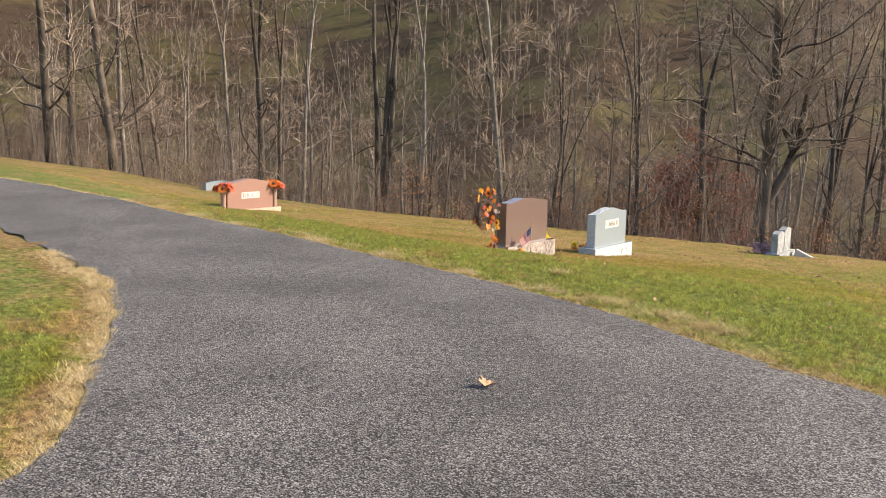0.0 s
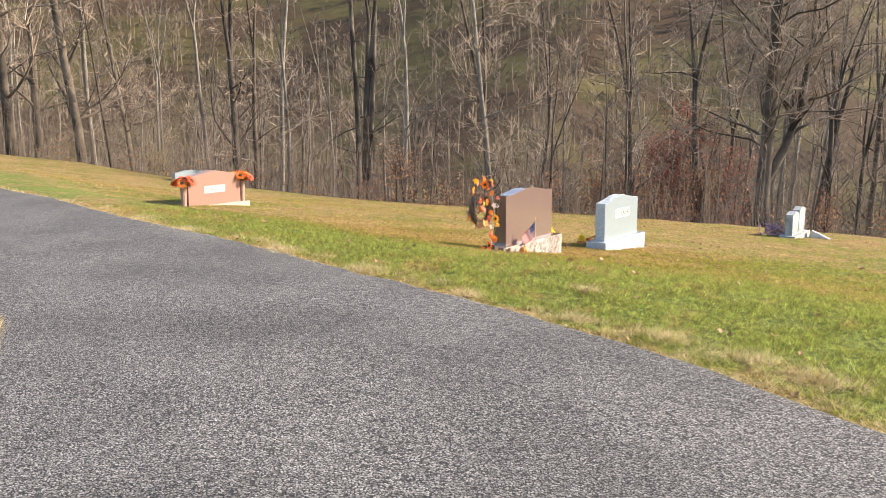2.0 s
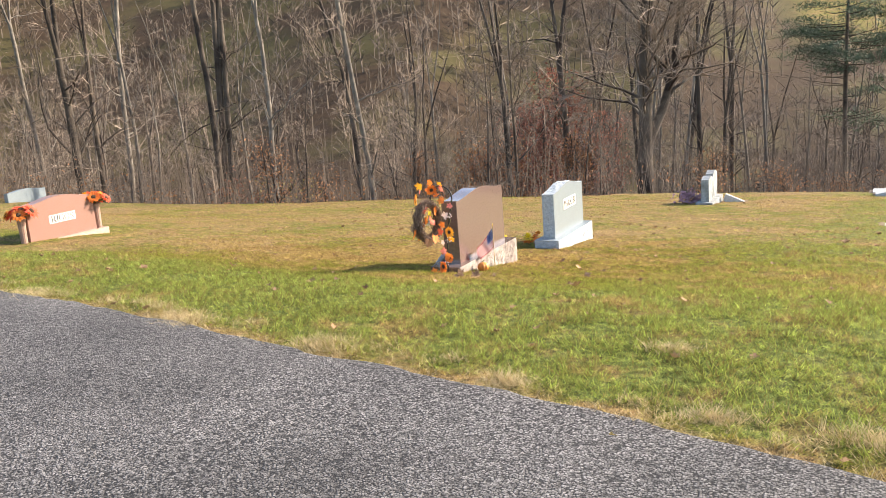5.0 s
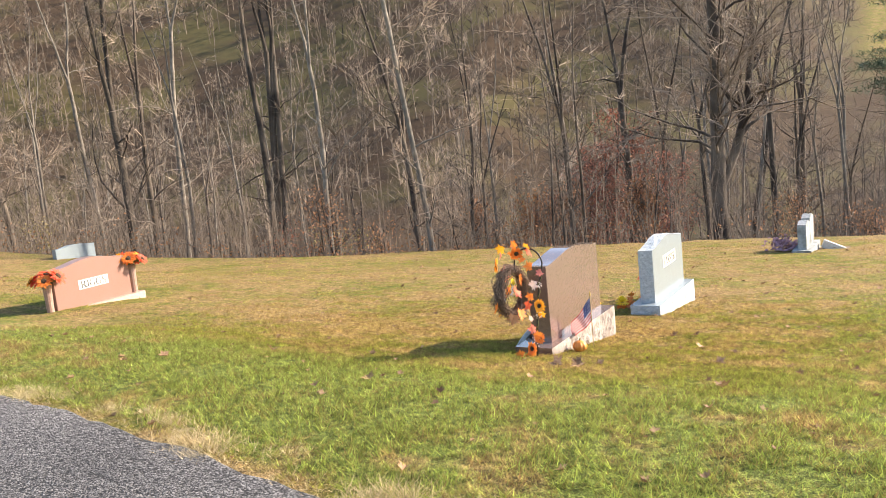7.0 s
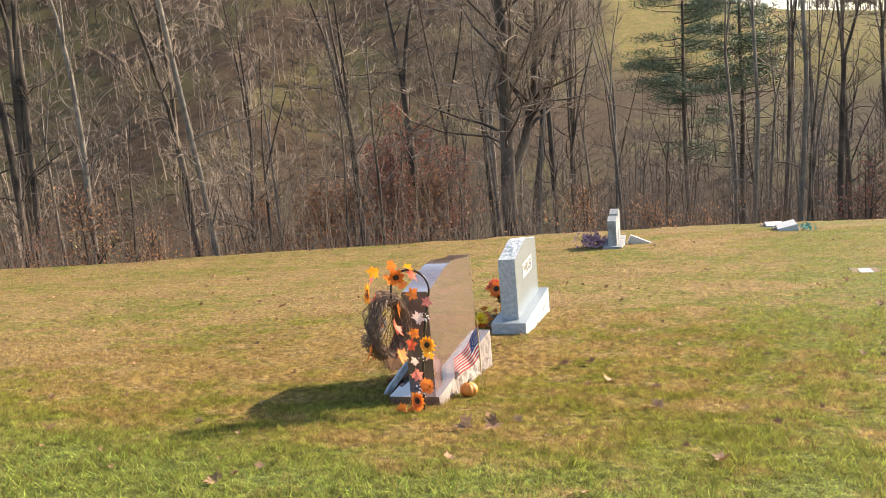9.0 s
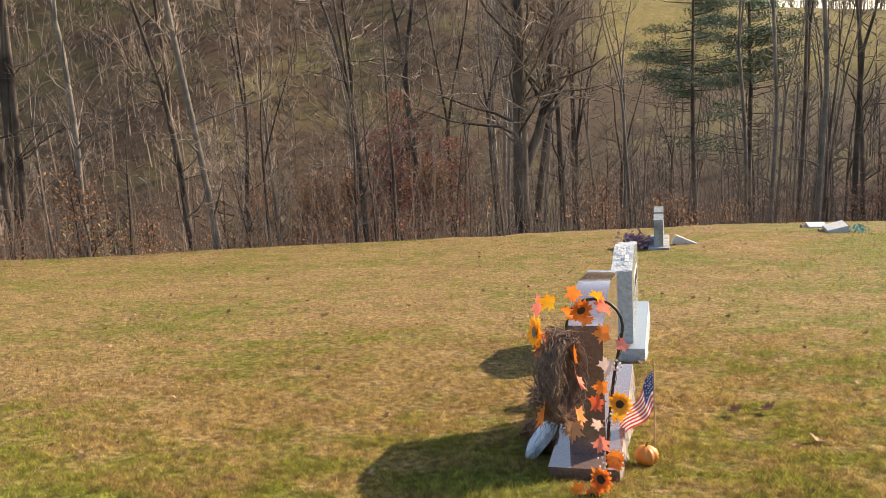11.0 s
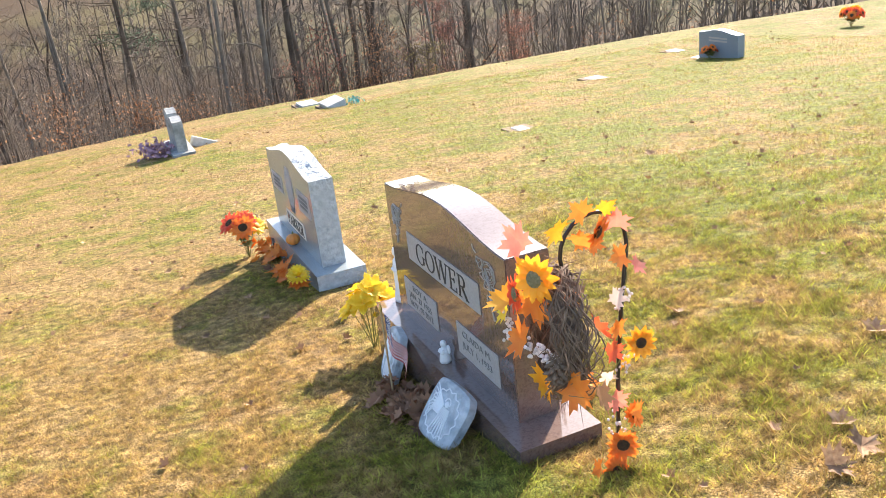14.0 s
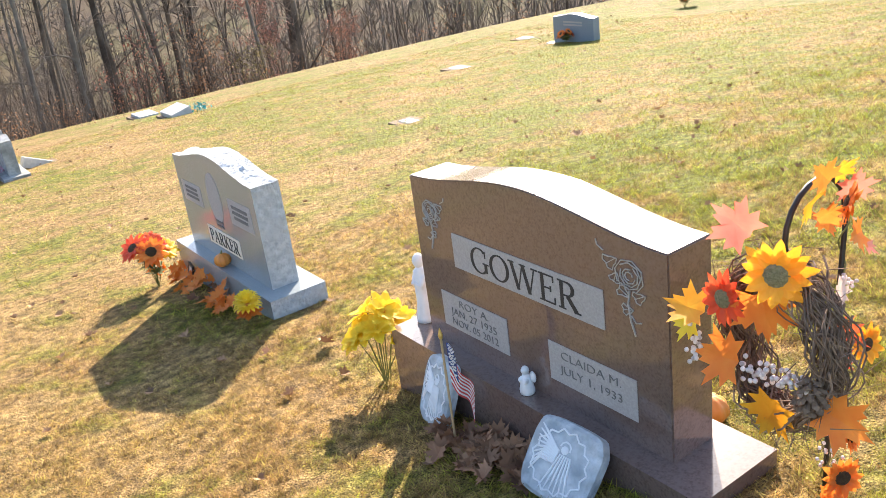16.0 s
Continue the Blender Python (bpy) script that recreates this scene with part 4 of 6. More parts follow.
COLOURED = [
    ("red", 2, -22.8, 52.3, 1.35), ("red", 2, -21.6, 50.2, 1.1), ("red", 2, -24.4, 51.0, 1.05), ("rust", 2, -27.5, 51.5, 1.3), ("rust", 2, -24.6, 47.5, 1.1), ("rust", 2, -22.0, 45.5, 1.1), ("rust", 2, -18.6, 47.6, 1.1), ("red", 2, -19.2, 51.0, 1.0), ("rust", 2, -28.5, 47.0, 1.0),
    ("red", 1, -31.0, 32.4, 1.3), ("olive", 0, -27.2, 32.5, 1.4), ("rust", 0, -24.4, 31.0, 1.2), ("rust", 0, -24.0, 36.0, 1.3), ("rust", 1, -20.6, 31.0, 1.2),
    ("red", 1, -17.0, 38.5, 1.3), ("rust", 1, -6.6, 35.0, 1.1), ("rust", 1, -4.6, 39.4, 1.0), ("rust", 1, -1.4, 44.2, 0.9), ("rust", 0, -8.8, 34.4, 0.9),
    ("rust", 0, 6.0, 49.0, 1.5), ("red", 2, 12.2, 55.0, 0.8), ("red", 2, 18.5, 56.0, 0.7), ("red", 1, 3.4, 48.5, 1.4), ("olive", 0, 9.0, 50.4, 1.3), ("olive", 0, -38.6, 25.4, 1.0),
]


def wood():
    rng = random.Random(9)
    for k, (x, y, h, r, stems, fork, limbs, pale) in enumerate(STANDING_TREES):
        g, tw = bare_tree(100 + k, h, r, limbs, 0.3, 5.0, 6, stems, 0.03, fork)
        meshes = (("trunk", g.mesh("trunk", M_PALEBARK if pale else M_BARK, True)), ("crown", tw.mesh("crown", M_TWIG)))
        tree_thing("tree", meshes, x, y, rng.uniform(0, 360), 1.0, *LABELS["pale" if pale else "tall"])
    for kind, variant, x, y, s in OPEN_SIDE_TREES + COLOURED:
        plant(kind, variant, x, y, rng.uniform(0, 360), s)
    tree_thing("tree", spreading_oak(), -12.17, 37.2, 20, 1.1, "large spreading leafless oak with a forked stem", "tree", "")
    pine = tree_thing("pine_tree", pine_meshes(61, 22, 0.5), -5.3, 57.0, 0, 1.0, "tall pine with bare lower limbs and dark needles", "tree", "pines")
    p2 = copy_thing(pine, pose(-1.8, 62.0, gz(-1.8, 62.0), 0, 0, 130))
    p2.scale = (1.15, 1.15, 1.15)
    # the wood behind them, thinner with distance
    for k in range(290):
        u = rng.random()
        x = -84 + 114 * u
        y = float(np.interp(x, BROW[:, 0], BROW[:, 1])) + 2.0 + 42 * rng.random() ** 0.8
        kind = rng.choice(("tall", "tall", "pale", "pale", "thin", "thin", "thin", "thin", "thin", "tall", "pale", "pale", "rust"))
        near = y < np.interp(x, BROW[:, 0], BROW[:, 1]) + 18
        if near and kind in ("tall", "pale"):
            kind = "thin" if kind == "tall" or rng.random() < 0.4 else "pale"
        if x > -8 and rng.random() < 0.45:
            continue
        if x > 8:
            y += 16
            x += 8
        if y < 40 and abs((x + 6.0) * 0.982 + (y - 4.0) * 0.189) < 2.0:
            continue
        if math.hypot(x + 12.2, y - 37.2) < 2.2 or abs(x + 5 - (y - 57) * 0.1) < 1.2 or any(math.hypot(x - q[0], y - q[1]) < 1.2 for q in STANDING_TREES):
            continue
        plant(kind, rng.randrange(2 if kind == "rust" else 6), x, y, rng.uniform(0, 360), rng.uniform(0.75, 1.2))

    for k in range(26):
        x, y = rng.uniform(-16, 9), rng.uniform(46, 74)
        if math.hypot(x + 5.3, y - 57) > 2.2 and math.hypot(x + 1.8, y - 62) > 2.2:
            plant(rng.choice(("pale", "pale", "thin")), rng.randrange(6), x, y, rng.uniform(0, 360), rng.uniform(0.9, 1.3))


def far_woods():
    """Leafless woods over the valley and up the hillside, too many to count."""
    rng = random.Random(5)
    g = Geo()
    xs = np.array([rng.uniform(-330, 260) for _ in range(34000)])
    ys = np.array([rng.uniform(15, 420) for _ in range(34000)])
    s, _, _ = beyond_brow(xs, ys)
    zs = ground_height(xs, ys)
    made = 0
    for x, y, z, d in zip(xs, ys, zs, s):
        if d < 38 or made > 5200:
            continue
        az = math.degrees(math.atan2(x + 4, y))
        gap = noise.noise((x * 0.018, y * 0.018, 2.0))
        if -5.0 < az < 36 and 175 < d < 292 and rng.random() < 0.985:
            continue
        if gap > 0.22 and rng.random() < 0.85:
            continue
        made += 1
        h = rng.uniform(8, 15)
        r = rng.uniform(0.10, 0.24)
        p = Vector((x, y, z - 0.3))
        top = p + Vector((rng.uniform(-0.8, 0.8), rng.uniform(-0.8, 0.8), h))
        g.spike(p, top, r)
        for _ in range(11):
            u = rng.uniform(0.2, 0.95)
            a = p.lerp(top, u)
            t = rng.uniform(0, 6.283)
            b = a + Vector((math.cos(t), math.sin(t), rng.uniform(0.4, 1.3))) * h * 0.2 * (1.15 - u * 0.6)
            g.spike(a, b, 0.06 + d * 0.0003)
            for _ in range(1):
                c = a.lerp(b, rng.uniform(0.3, 0.9))
                g.spike(c, c + Vector((rng.uniform(-1, 1), rng.uniform(-1, 1), rng.uniform(0, 1.2))) * 1.5, 0.035 + d * 0.0003)
    tagged(new("far_woods", g.mesh("far_woods", M_FARTREE)), "distant leafless woods covering the hillside", "woods", kind="stuff")


def brush():
    """Thin stems and briars along the brow."""
    rng = random.Random(15)
    g = Geo()
    for _ in range(4200):
        x = rng.uniform(-60, 16)
        y = float(np.interp(x, BROW[:, 0], BROW[:, 1])) + 0.8 + 16 * rng.random() ** 1.6
        p = Vector((x, y, gz(x, y) - 0.1))
        h = rng.uniform(0.8, 4.6)
        lean = Vector((rng.gauss(0, 0.22), rng.gauss(0, 0.22), 1)) * h
        g.spike(p, p + lean, 0.011)
        for _ in range(4):
            a = p + lean * rng.uniform(0.25, 0.9)
            g.spike(a, a + Vector((rng.uniform(-1, 1), rng.uniform(-1, 1), rng.uniform(-0.1, 1))) * 0.3 * h, 0.006)
    tagged(new("brush", g.mesh("brush", M_BRUSH)), "tangle of bare stems and briars at the wood's edge", "brush", kind="stuff")
    lv = Geo()
    for _ in range(420):
        x = rng.uniform(-50, 16)
        y = float(np.interp(x, BROW[:, 0], BROW[:, 1])) + 0.8 + 9 * rng.random()
        leaf_cloud(lv, rng, (x, y, gz(x, y) + rng.uniform(0.1, 1.1)), (0.5, 0.5, 0.5), 14, 0.05)
    tagged(new("brush_leaves", lv.mesh("brush_leaves", M_RUST)), "withered brown leaves in the brush", "brush", kind="stuff")


wood()
far_woods()
brush()


# ---- gravestones ----
def tablet(w, t, h, crest, rough_top=0.0, cols=40, seed=0, slots=(0, 0, 0)):
    """An upright stone with a serpentine top; x is its thickness, y its width; slots: faces, top, ends."""
    g = Geo()
    rng = random.Random(seed)
    rows_t = 5
    prof = []
    for i in range(cols + 1):
        u = i / cols
        prof.append((w * (u - 0.5), h + crest * math.sin(math.pi * u) ** 2))
    lay = []
    for k in range(rows_t + 1):
        x = t * (k / rows_t - 0.5)
        line = []
        for y, z in prof:
            edge = 0.35 if k in (0, rows_t) else 1.0
            dz = rough_top * edge * (noise.noise((x * 22, y * 22, seed)) * 1.2 + rng.uniform(-0.5, 0.5))
            line.append((x + (rough_top * 0.4 * rng.uniform(-1, 1) if rough_top and 0 < k < rows_t else 0), y, z + dz))
        lay.append(line)
    n = cols + 1
    g.add([p for line in lay for p in line], [(k * n + i, (k + 1) * n + i, (k + 1) * n + i + 1, k * n + i + 1) for k in range(rows_t) for i in range(cols)], slots[1])
    for k, flip in ((0, True), (rows_t, False)):
        top = lay[k]
        vs = top + [(top[0][0], p[1], 0.0) for p in top]
        fs = [(i, i + 1, n + i + 1, n + i) for i in range(cols)]
        g.add(vs, [q if flip else q[::-1] for q in fs], slots[0])
    for i in (0, cols):
        vs = [lay[k][i] for k in range(rows_t + 1)] + [(lay[k][i][0], lay[k][i][1], 0.0) for k in range(rows_t + 1)]
        m = rows_t + 1
        fs = [(k, k + 1, m + k + 1, m + k) for k in range(rows_t)]
        g.add(vs, [q[::-1] if i == 0 else q for q in fs], slots[2])
    return g


def rough_block(x0, x1, y0, y1, z0, z1, seed, sides="x", amount=0.018, slot_side=1, slot_top=0, step=0.05):
    """A base stone: smooth top, rock-pitched faces on the sides named (x+, x-, y+, y-)."""
    g = Geo()

    def sheet(o, a, b, na, nb, normal, rough, slot):
        vs, fs = [], []
        for j in range(nb + 1):
            for i in range(na + 1):
                p = Vector(o) + Vector(a) * (i / na) + Vector(b) * (j / nb)
                if rough:
                    edge = min(1.0, min(i, na - i) * 0.6, (nb - j) * 0.6)
                    k = abs(noise.noise(p * 11 + Vector((seed, 0, 0)))) * 1.6 + noise.noise(p * 27) * 0.6 - 0.1
                    p = p + Vector(normal) * amount * k * edge
                vs.append(p)
        for j in range(nb):
            for i in range(na):
                q = j * (na + 1) + i
                fs.append((q, q + 1, q + na + 2, q + na + 1))
        g.add(vs, fs, slot)

    nx, ny, nz = max(3, int((x1 - x0) / step)), max(3, int((y1 - y0) / step)), max(3, int((z1 - z0) / step))
    dx, dy, dz = (x1 - x0, 0, 0), (0, y1 - y0, 0), (0, 0, z1 - z0)
    sheet((x1, y0, z0), dy, dz, ny, nz, (1, 0, 0), "x+" in sides, slot_side if "x+" in sides else slot_top)
    sheet((x0, y1, z0), (0, y0 - y1, 0), dz, ny, nz, (-1, 0, 0), "x-" in sides, slot_side if "x-" in sides else slot_top)
    sheet((x0, y0, z0), dx, dz, nx, nz, (0, -1, 0), "y-" in sides, slot_side if "y-" in sides else slot_top)
    sheet((x1, y1, z0), (x0 - x1, 0, 0), dz, nx, nz, (0, 1, 0), "y+" in sides, slot_side if "y+" in sides else slot_top)
    sheet((x0, y0, z1), dx, dy, nx, ny, (0, 0, 1), False, slot_top)
    return g


def slab(x0, x1, y0, y1, z0, z1):
    g = Geo()
    g.box(x0, x1, y0, y1, z0, z1)
    return g


def rose_carving(parent, x, y, z, size, flip):
    """Lines of a carved rose with its leaves and stem on the face that looks to -x."""
    g = Geo()
    rng = random.Random(3)

    def line(pts, r=0.0022):
        g.tube([(x, y + flip * a * size, z + b * size) for a, b in pts], r, 4)

    for k in range(5):
        r0 = 0.08 + 0.055 * k
        a0 = k * 1.3
        line([(0.1 + math.cos(a0 + t * 0.8) * r0 * 1.05, 0.62 + math.sin(a0 + t * 0.8) * r0) for t in range(7)])
    for cx, cy, s, tilt in ((-0.32, 0.78, 0.2, 0.6), (-0.05, 0.3, 0.17, -0.5), (0.3, 0.28, 0.17, 0.5), (0.02, -0.02, 0.15, 0.2), (-0.22, 0.5, 0.15, 1.2)):
        out = []
        for k in range(11):
            t = 2 * math.pi * k / 10
            rr = s * (0.75 + 0.25 * math.cos(3 * t))
            out.append((cx + rr * math.cos(t + tilt), cy + 0.8 * rr * math.sin(t + tilt)))
        line(out)
        line([(cx - s * 0.6 * math.cos(tilt), cy - s * 0.6 * math.sin(tilt)), (cx + s * 0.7 * math.cos(tilt), cy + s * 0.7 * math.sin(tilt))], 0.0016)
    line([(0.1, 0.36), (0.06, 0.1), (0.1, -0.2), (0.2, -0.48)], 0.003)
    line([(0.12, -0.1), (0.22, -0.22), (0.34, -0.18)], 0.002)
    line([(-0.45, 0.95), (-0.6, 1.02), (-0.62, 1.12)], 0.002)
    part("rose_carving", g, M_CARVE, parent, "pale carved rose outline")


def small_bars(parent, x, y, z, w, h, rows, side, material=None, seed=1):
    """Writing too small to read: plain bars."""
    rng = random.Random(seed)
    g = Geo()
    for r in range(rows):
        zz = z + h / 2 - h * (r + 0.5) / rows
        ww = w * rng.uniform(0.6, 0.95)
        g.box(x - 0.0015, x + 0.0015, y - ww / 2, y + ww / 2, zz - h / rows * 0.28, zz + h / rows * 0.28)
    part("inscription", g, material or M_INK, parent, "small worn inscription")


def brown_stone():
    cx, y0, y1, ztop = -7.08, 8.6, 9.82, 0.439
    cy = (y0 + y1) / 2
    z0 = gz(cx, 9.95) - 0.06
    ob = thing("gravestone", (cx, cy, z0), "polished brown granite gravestone with serpentine top on a rough base", "gravestone", "gravestones")
    hb = ztop - z0
    base = rough_block(-0.18, 0.165, 8.433 - cy, 9.99 - cy, 0, hb, 5, ("x+",), 0.03, step=0.04)
    part("base", base, [M_BROWN, M_BROWNROUGH], ob, "brown granite base, rough on the back")
    die = bevelled(tablet(y1 - y0, 0.18, 0.669, 0.067), 0.004, 2, 50)
    part("tablet", die, M_BROWN, ob, at=Matrix.Translation((0, 0, hb)))
    fx = -0.0915
    zb = hb - 0.439

    def plate(ya, yb, za, zc, name):
        g = bevelled(slab(fx - 0.003, fx + 0.001, ya - cy, yb - cy, za + zb, zc + zb), 0.001, 1)
        part(name, g, M_FROST, ob, "frosted grey inscription panel")

    plate(8.845, 9.59, 0.796, 0.930, "name_panel")
    plate(9.322, 9.705, 0.523, 0.669, "date_panel")
    plate(8.728, 9.11, 0.523, 0.669, "date_panel")
    tx = fx - 0.0035
    carved_name("GOWER", 0.098, 0.54, ob, (tx, 9.215 - cy, 0.863 + zb), M_INK)
    for body, y, z, w in (("ROY A.", 9.51, 0.640, 0.17), ("JAN. 27 1935", 9.515, 0.597, 0.27), ("NOV. 05 2012", 9.515, 0.554, 0.27), ("CLAIDA M.", 8.92, 0.632, 0.26), ("JULY 1, 1933", 8.92, 0.578, 0.27)):
        lettering(body, 0.043, w, ob, (tx, y - cy, z + zb), M_FAINT)
    rose_carving(ob, fx - 0.001, 8.757 - cy, 0.90 + zb, 0.17, -1)
    rose_carving(ob, fx - 0.001, 9.70 - cy, 0.90 + zb, 0.14, 1)


def grey_stone():
    cx, y0, y1, ztop = -7.059, 11.503, 12.729, 0.098
    cy = (y0 + y1) / 2
    z0 = gz(cx, 12.9) - 0.06
    hb = ztop - z0
    ob = thing("gravestone", (cx, cy, z0), "light grey granite gravestone, polished face and rock-pitched edges", "gravestone", "gravestones")
    base = rough_block(-0.168, 0.18, 11.362 - cy, 12.852 - cy, 0, hb, 8, ("x+", "y-", "y+"), 0.02)
    part("base", base, [M_GREY, M_GREYROUGH], ob, "pale grey granite base with rough sides")
    part("tablet", tablet(y1 - y0, 0.17, 0.614, 0.085, 0.010, 46, 4, (0, 1, 1)), [M_GREY, M_GREYROUGH], ob, at=Matrix.Translation((0, 0, hb)))
    zb = hb - 0.098
    fx = -0.086

    def plate(x, ya, yb, za, zc, material, name="inscription_panel"):
        part(name, bevelled(slab(x - 0.002, x + 0.002, ya - cy, yb - cy, za + zb, zc + zb), 0.001, 1), material, ob, "pale inscription panel")

    plate(fx, 11.86, 12.36, 0.188, 0.31, M_PALEPLATE, "name_panel")
    plate(fx, 12.345, 12.665, 0.417, 0.553, M_FROST)
    plate(fx, 11.585, 11.9, 0.416, 0.577, M_FROST)
    g = Geo()
    n = 22
    rim = [(fx - 0.002, 12.115 - cy + 0.105 * math.cos(2 * math.pi * k / n), 0.53 + zb + 0.16 * math.sin(2 * math.pi * k / n)) for k in range(n)]
    g.add(rim + [(fx + 0.001, p[1], p[2]) for p in rim], [tuple(range(n))] + [(k, (k + 1) % n, n + (k + 1) % n, n + k) for k in range(n)])
    part("oval_panel", g, M_FROST, ob, "frosted oval panel with a carving")
    carved_name("PARKER", 0.085, 0.45, ob, (fx - 0.003, 12.11 - cy, 0.249 + zb), M_INK)
    small_bars(ob, fx - 0.003, 12.115 - cy, 0.36 + zb, 0.16, 0.06, 2, -1, M_FAINT, 4)
    small_bars(ob, fx - 0.003, 12.5 - cy, 0.49 + zb, 0.24, 0.09, 3, -1, M_FAINT, 5)
    small_bars(ob, fx - 0.003, 11.74 - cy, 0.50 + zb, 0.25, 0.1, 3, -1, M_FAINT, 6)
    bx = 0.087
    plate(bx, 11.885, 12.41, 0.43, 0.58, M_PALEPLATE, "name_panel")
    carved_name("PARKER", 0.095, 0.47, ob, (bx + 0.003, 12.147 - cy, 0.505 + zb), M_INK, FACE_BACK)


def pink_stone():
    x, y0, y1, ztop = -14.8, 9.23, 10.5, 0.33
    cy = (y0 + y1) / 2
    z0 = gz(x, y1) - 0.08
    hb = ztop - z0
    ob = thing("gravestone", (x, cy, z0), "pink granite gravestone with a pale name plate and two vases", "gravestone", "gravestones")
    part("base", rough_block(-0.18, 0.18, -0.81, 0.81, 0, hb, 3, ("x+", "y-", "y+"), 0.018), [M_PINK, M_PINKROUGH], ob, "rough pale pink base")
    part("tablet", bevelled(tablet(y1 - y0, 0.2, 0.585, 0.08), 0.004, 2, 50), M_PINK, ob, at=Matrix.Translation((0, 0, hb)))
    part("name_panel", slab(0.099, 0.103, -0.25, 0.25, hb + 0.24, hb + 0.375), M_PALEPLATE, ob, "cream name plate")
    carved_name("RIGGS", 0.1, 0.44, ob, (0.104, 0, hb + 0.308), M_INK, FACE_BACK)
    for k, s in enumerate((-1, 1)):
        v = Geo()
        ring = [(0.055, 0), (0.05, 0.06), (0.06, 0.36), (0.075, 0.41)]
        v.tube([(0.06, s * 0.715, hb + z) for _, z in ring], [r for r, _ in ring], 12)
        part("vase", v, M_VASE, ob, "brown stone vase")
        bouquet("flower_bouquet", (x + 0.06, cy + s * 0.72, z0 + hb + 0.40), [(M_REDSILK, M_DISC), (M_ORANGE, M_DISC), (M_REDSILK, M_REDSILK), (M_YELLOWOR, M_DISC)], 9, 0.2, 0.125, "red and orange silk sunflowers in a stone vase", 20 + k)


def plain_stone(x, y0, y1, z_top, h, label, material, rough, lobes=0, seed=1):
    cy = (y0 + y1) / 2
    z0 = gz(x, cy) - 0.08
    top = z_top - z0
    ob = thing("gravestone", (x, cy, z0), label, "gravestone", "gravestones")
    hb = top - h
    part("base", rough_block(-0.2, 0.2, y0 - cy - 0.14, y1 - cy + 0.14, 0, hb, seed, ("x+", "x-", "y-", "y+"), 0.015), [material, rough], ob)
    if lobes:
        for k, (a, b, hh) in enumerate(((y0 - cy, -0.02, h * 0.9), (0.02, y1 - cy, h))):
            part("tablet", tablet(b - a, 0.18, hh - 0.05, 0.06, 0.006, 20, seed + k), material, ob, at=Matrix.Translation((0, (a + b) / 2, hb)))
    else:
        part("tablet", bevelled(tablet(y1 - y0, 0.18, h - 0.07, 0.07), 0.004, 2, 50), material, ob, at=Matrix.Translation((0, 0, hb)))
    return ob, hb


# ---- flowers ----
def petal_ring(g, c, n, count, length, width, cup, spin, slot=0, seed=0):
    """Petals round the axis n at c, each a bent leaf of six triangles."""
    rng = random.Random(seed)
    n = Vector(n).normalized()
    a = n.orthogonal().normalized()
    b = n.cross(a)
    for k in range(count):
        t = 2 * math.pi * (k + spin) / count + rng.uniform(-0.12, 0.12)
        d = a * math.cos(t) + b * math.sin(t)
        s = n.cross(d)
        ln = length * rng.uniform(0.85, 1.12)
        cu = cup + rng.uniform(-0.15, 0.15)
        q = [Vector(c) + d * ln * u + n * (cu * ln * u * (1 - 0.4 * u)) + s * width * w + n * abs(w) * width * 0.25 for u, w in ((0.12, -0.35), (0.12, 0.35), (0.55, -0.95), (0.55, 0.0), (0.55, 0.95), (0.85, -0.5), (0.85, 0.5), (1.0, 0.0))]
        g.add(q, [(0, 1, 3), (0, 3, 2), (1, 4, 3), (2, 3, 5), (3, 4, 6), (3, 6, 5), (5, 6, 7)], slot)


def sunflower(parent, c, n, r, silk, disc, seed=0, name="sunflower"):
    g = Geo()
    n = Vector(n).normalized()
    petal_ring(g, c, n, 14, r, r * 0.2, 0.12, 0.0, 0, seed)
    petal_ring(g, Vector(c) + n * r * 0.06, n, 12, r * 0.85, r * 0.19, 0.32, 0.5, 0, seed + 1)
    fl = part(name, g, silk, parent)
    d = Geo()
    rot = n.to_track_quat("Z", "Y").to_matrix().to_4x4()
    d.ball((0, 0, 0), (r * 0.36, r * 0.36, r * 0.16), 14, 6)
    d.v = [tuple(Vector(c) + n * r * 0.1 + rot.to_3x3() @ Vector(p)) for p in d.v]
    part("seed_disc", d, disc, fl, "dark seed centre", smooth=True)
    return fl


MAPLE = [(0, 0), (0.13, 0.05), (0.42, -0.12), (0.36, 0.1), (0.55, 0.22), (0.33, 0.33), (0.62, 0.62), (0.4, 0.6), (0.36, 0.72), (0.2, 0.56), (0.16, 0.86), (0.08, 0.8), (0, 1.05)]


def maple_leaf(g, c, along, n, size, curl=0.25, slot=0):
    """A lobed leaf with a folded midrib."""
    along, n = Vector(along).normalized(), Vector(n)
    s = along.cross(n).normalized()
    n = s.cross(along)
    c = Vector(c)
    for sg in (1, -1):
        vs = [c + (s * sg * x + along * y + n * (curl * abs(x) + curl * 0.5 * (y - 0.4) ** 2)) * size for x, y in MAPLE]
        mid = c + along * size * 0.42
        fs = [(len(MAPLE), k, k + 1) if sg > 0 else (len(MAPLE), k + 1, k) for k in range(len(MAPLE) - 1)]
        g.add(vs + [mid], fs, slot)


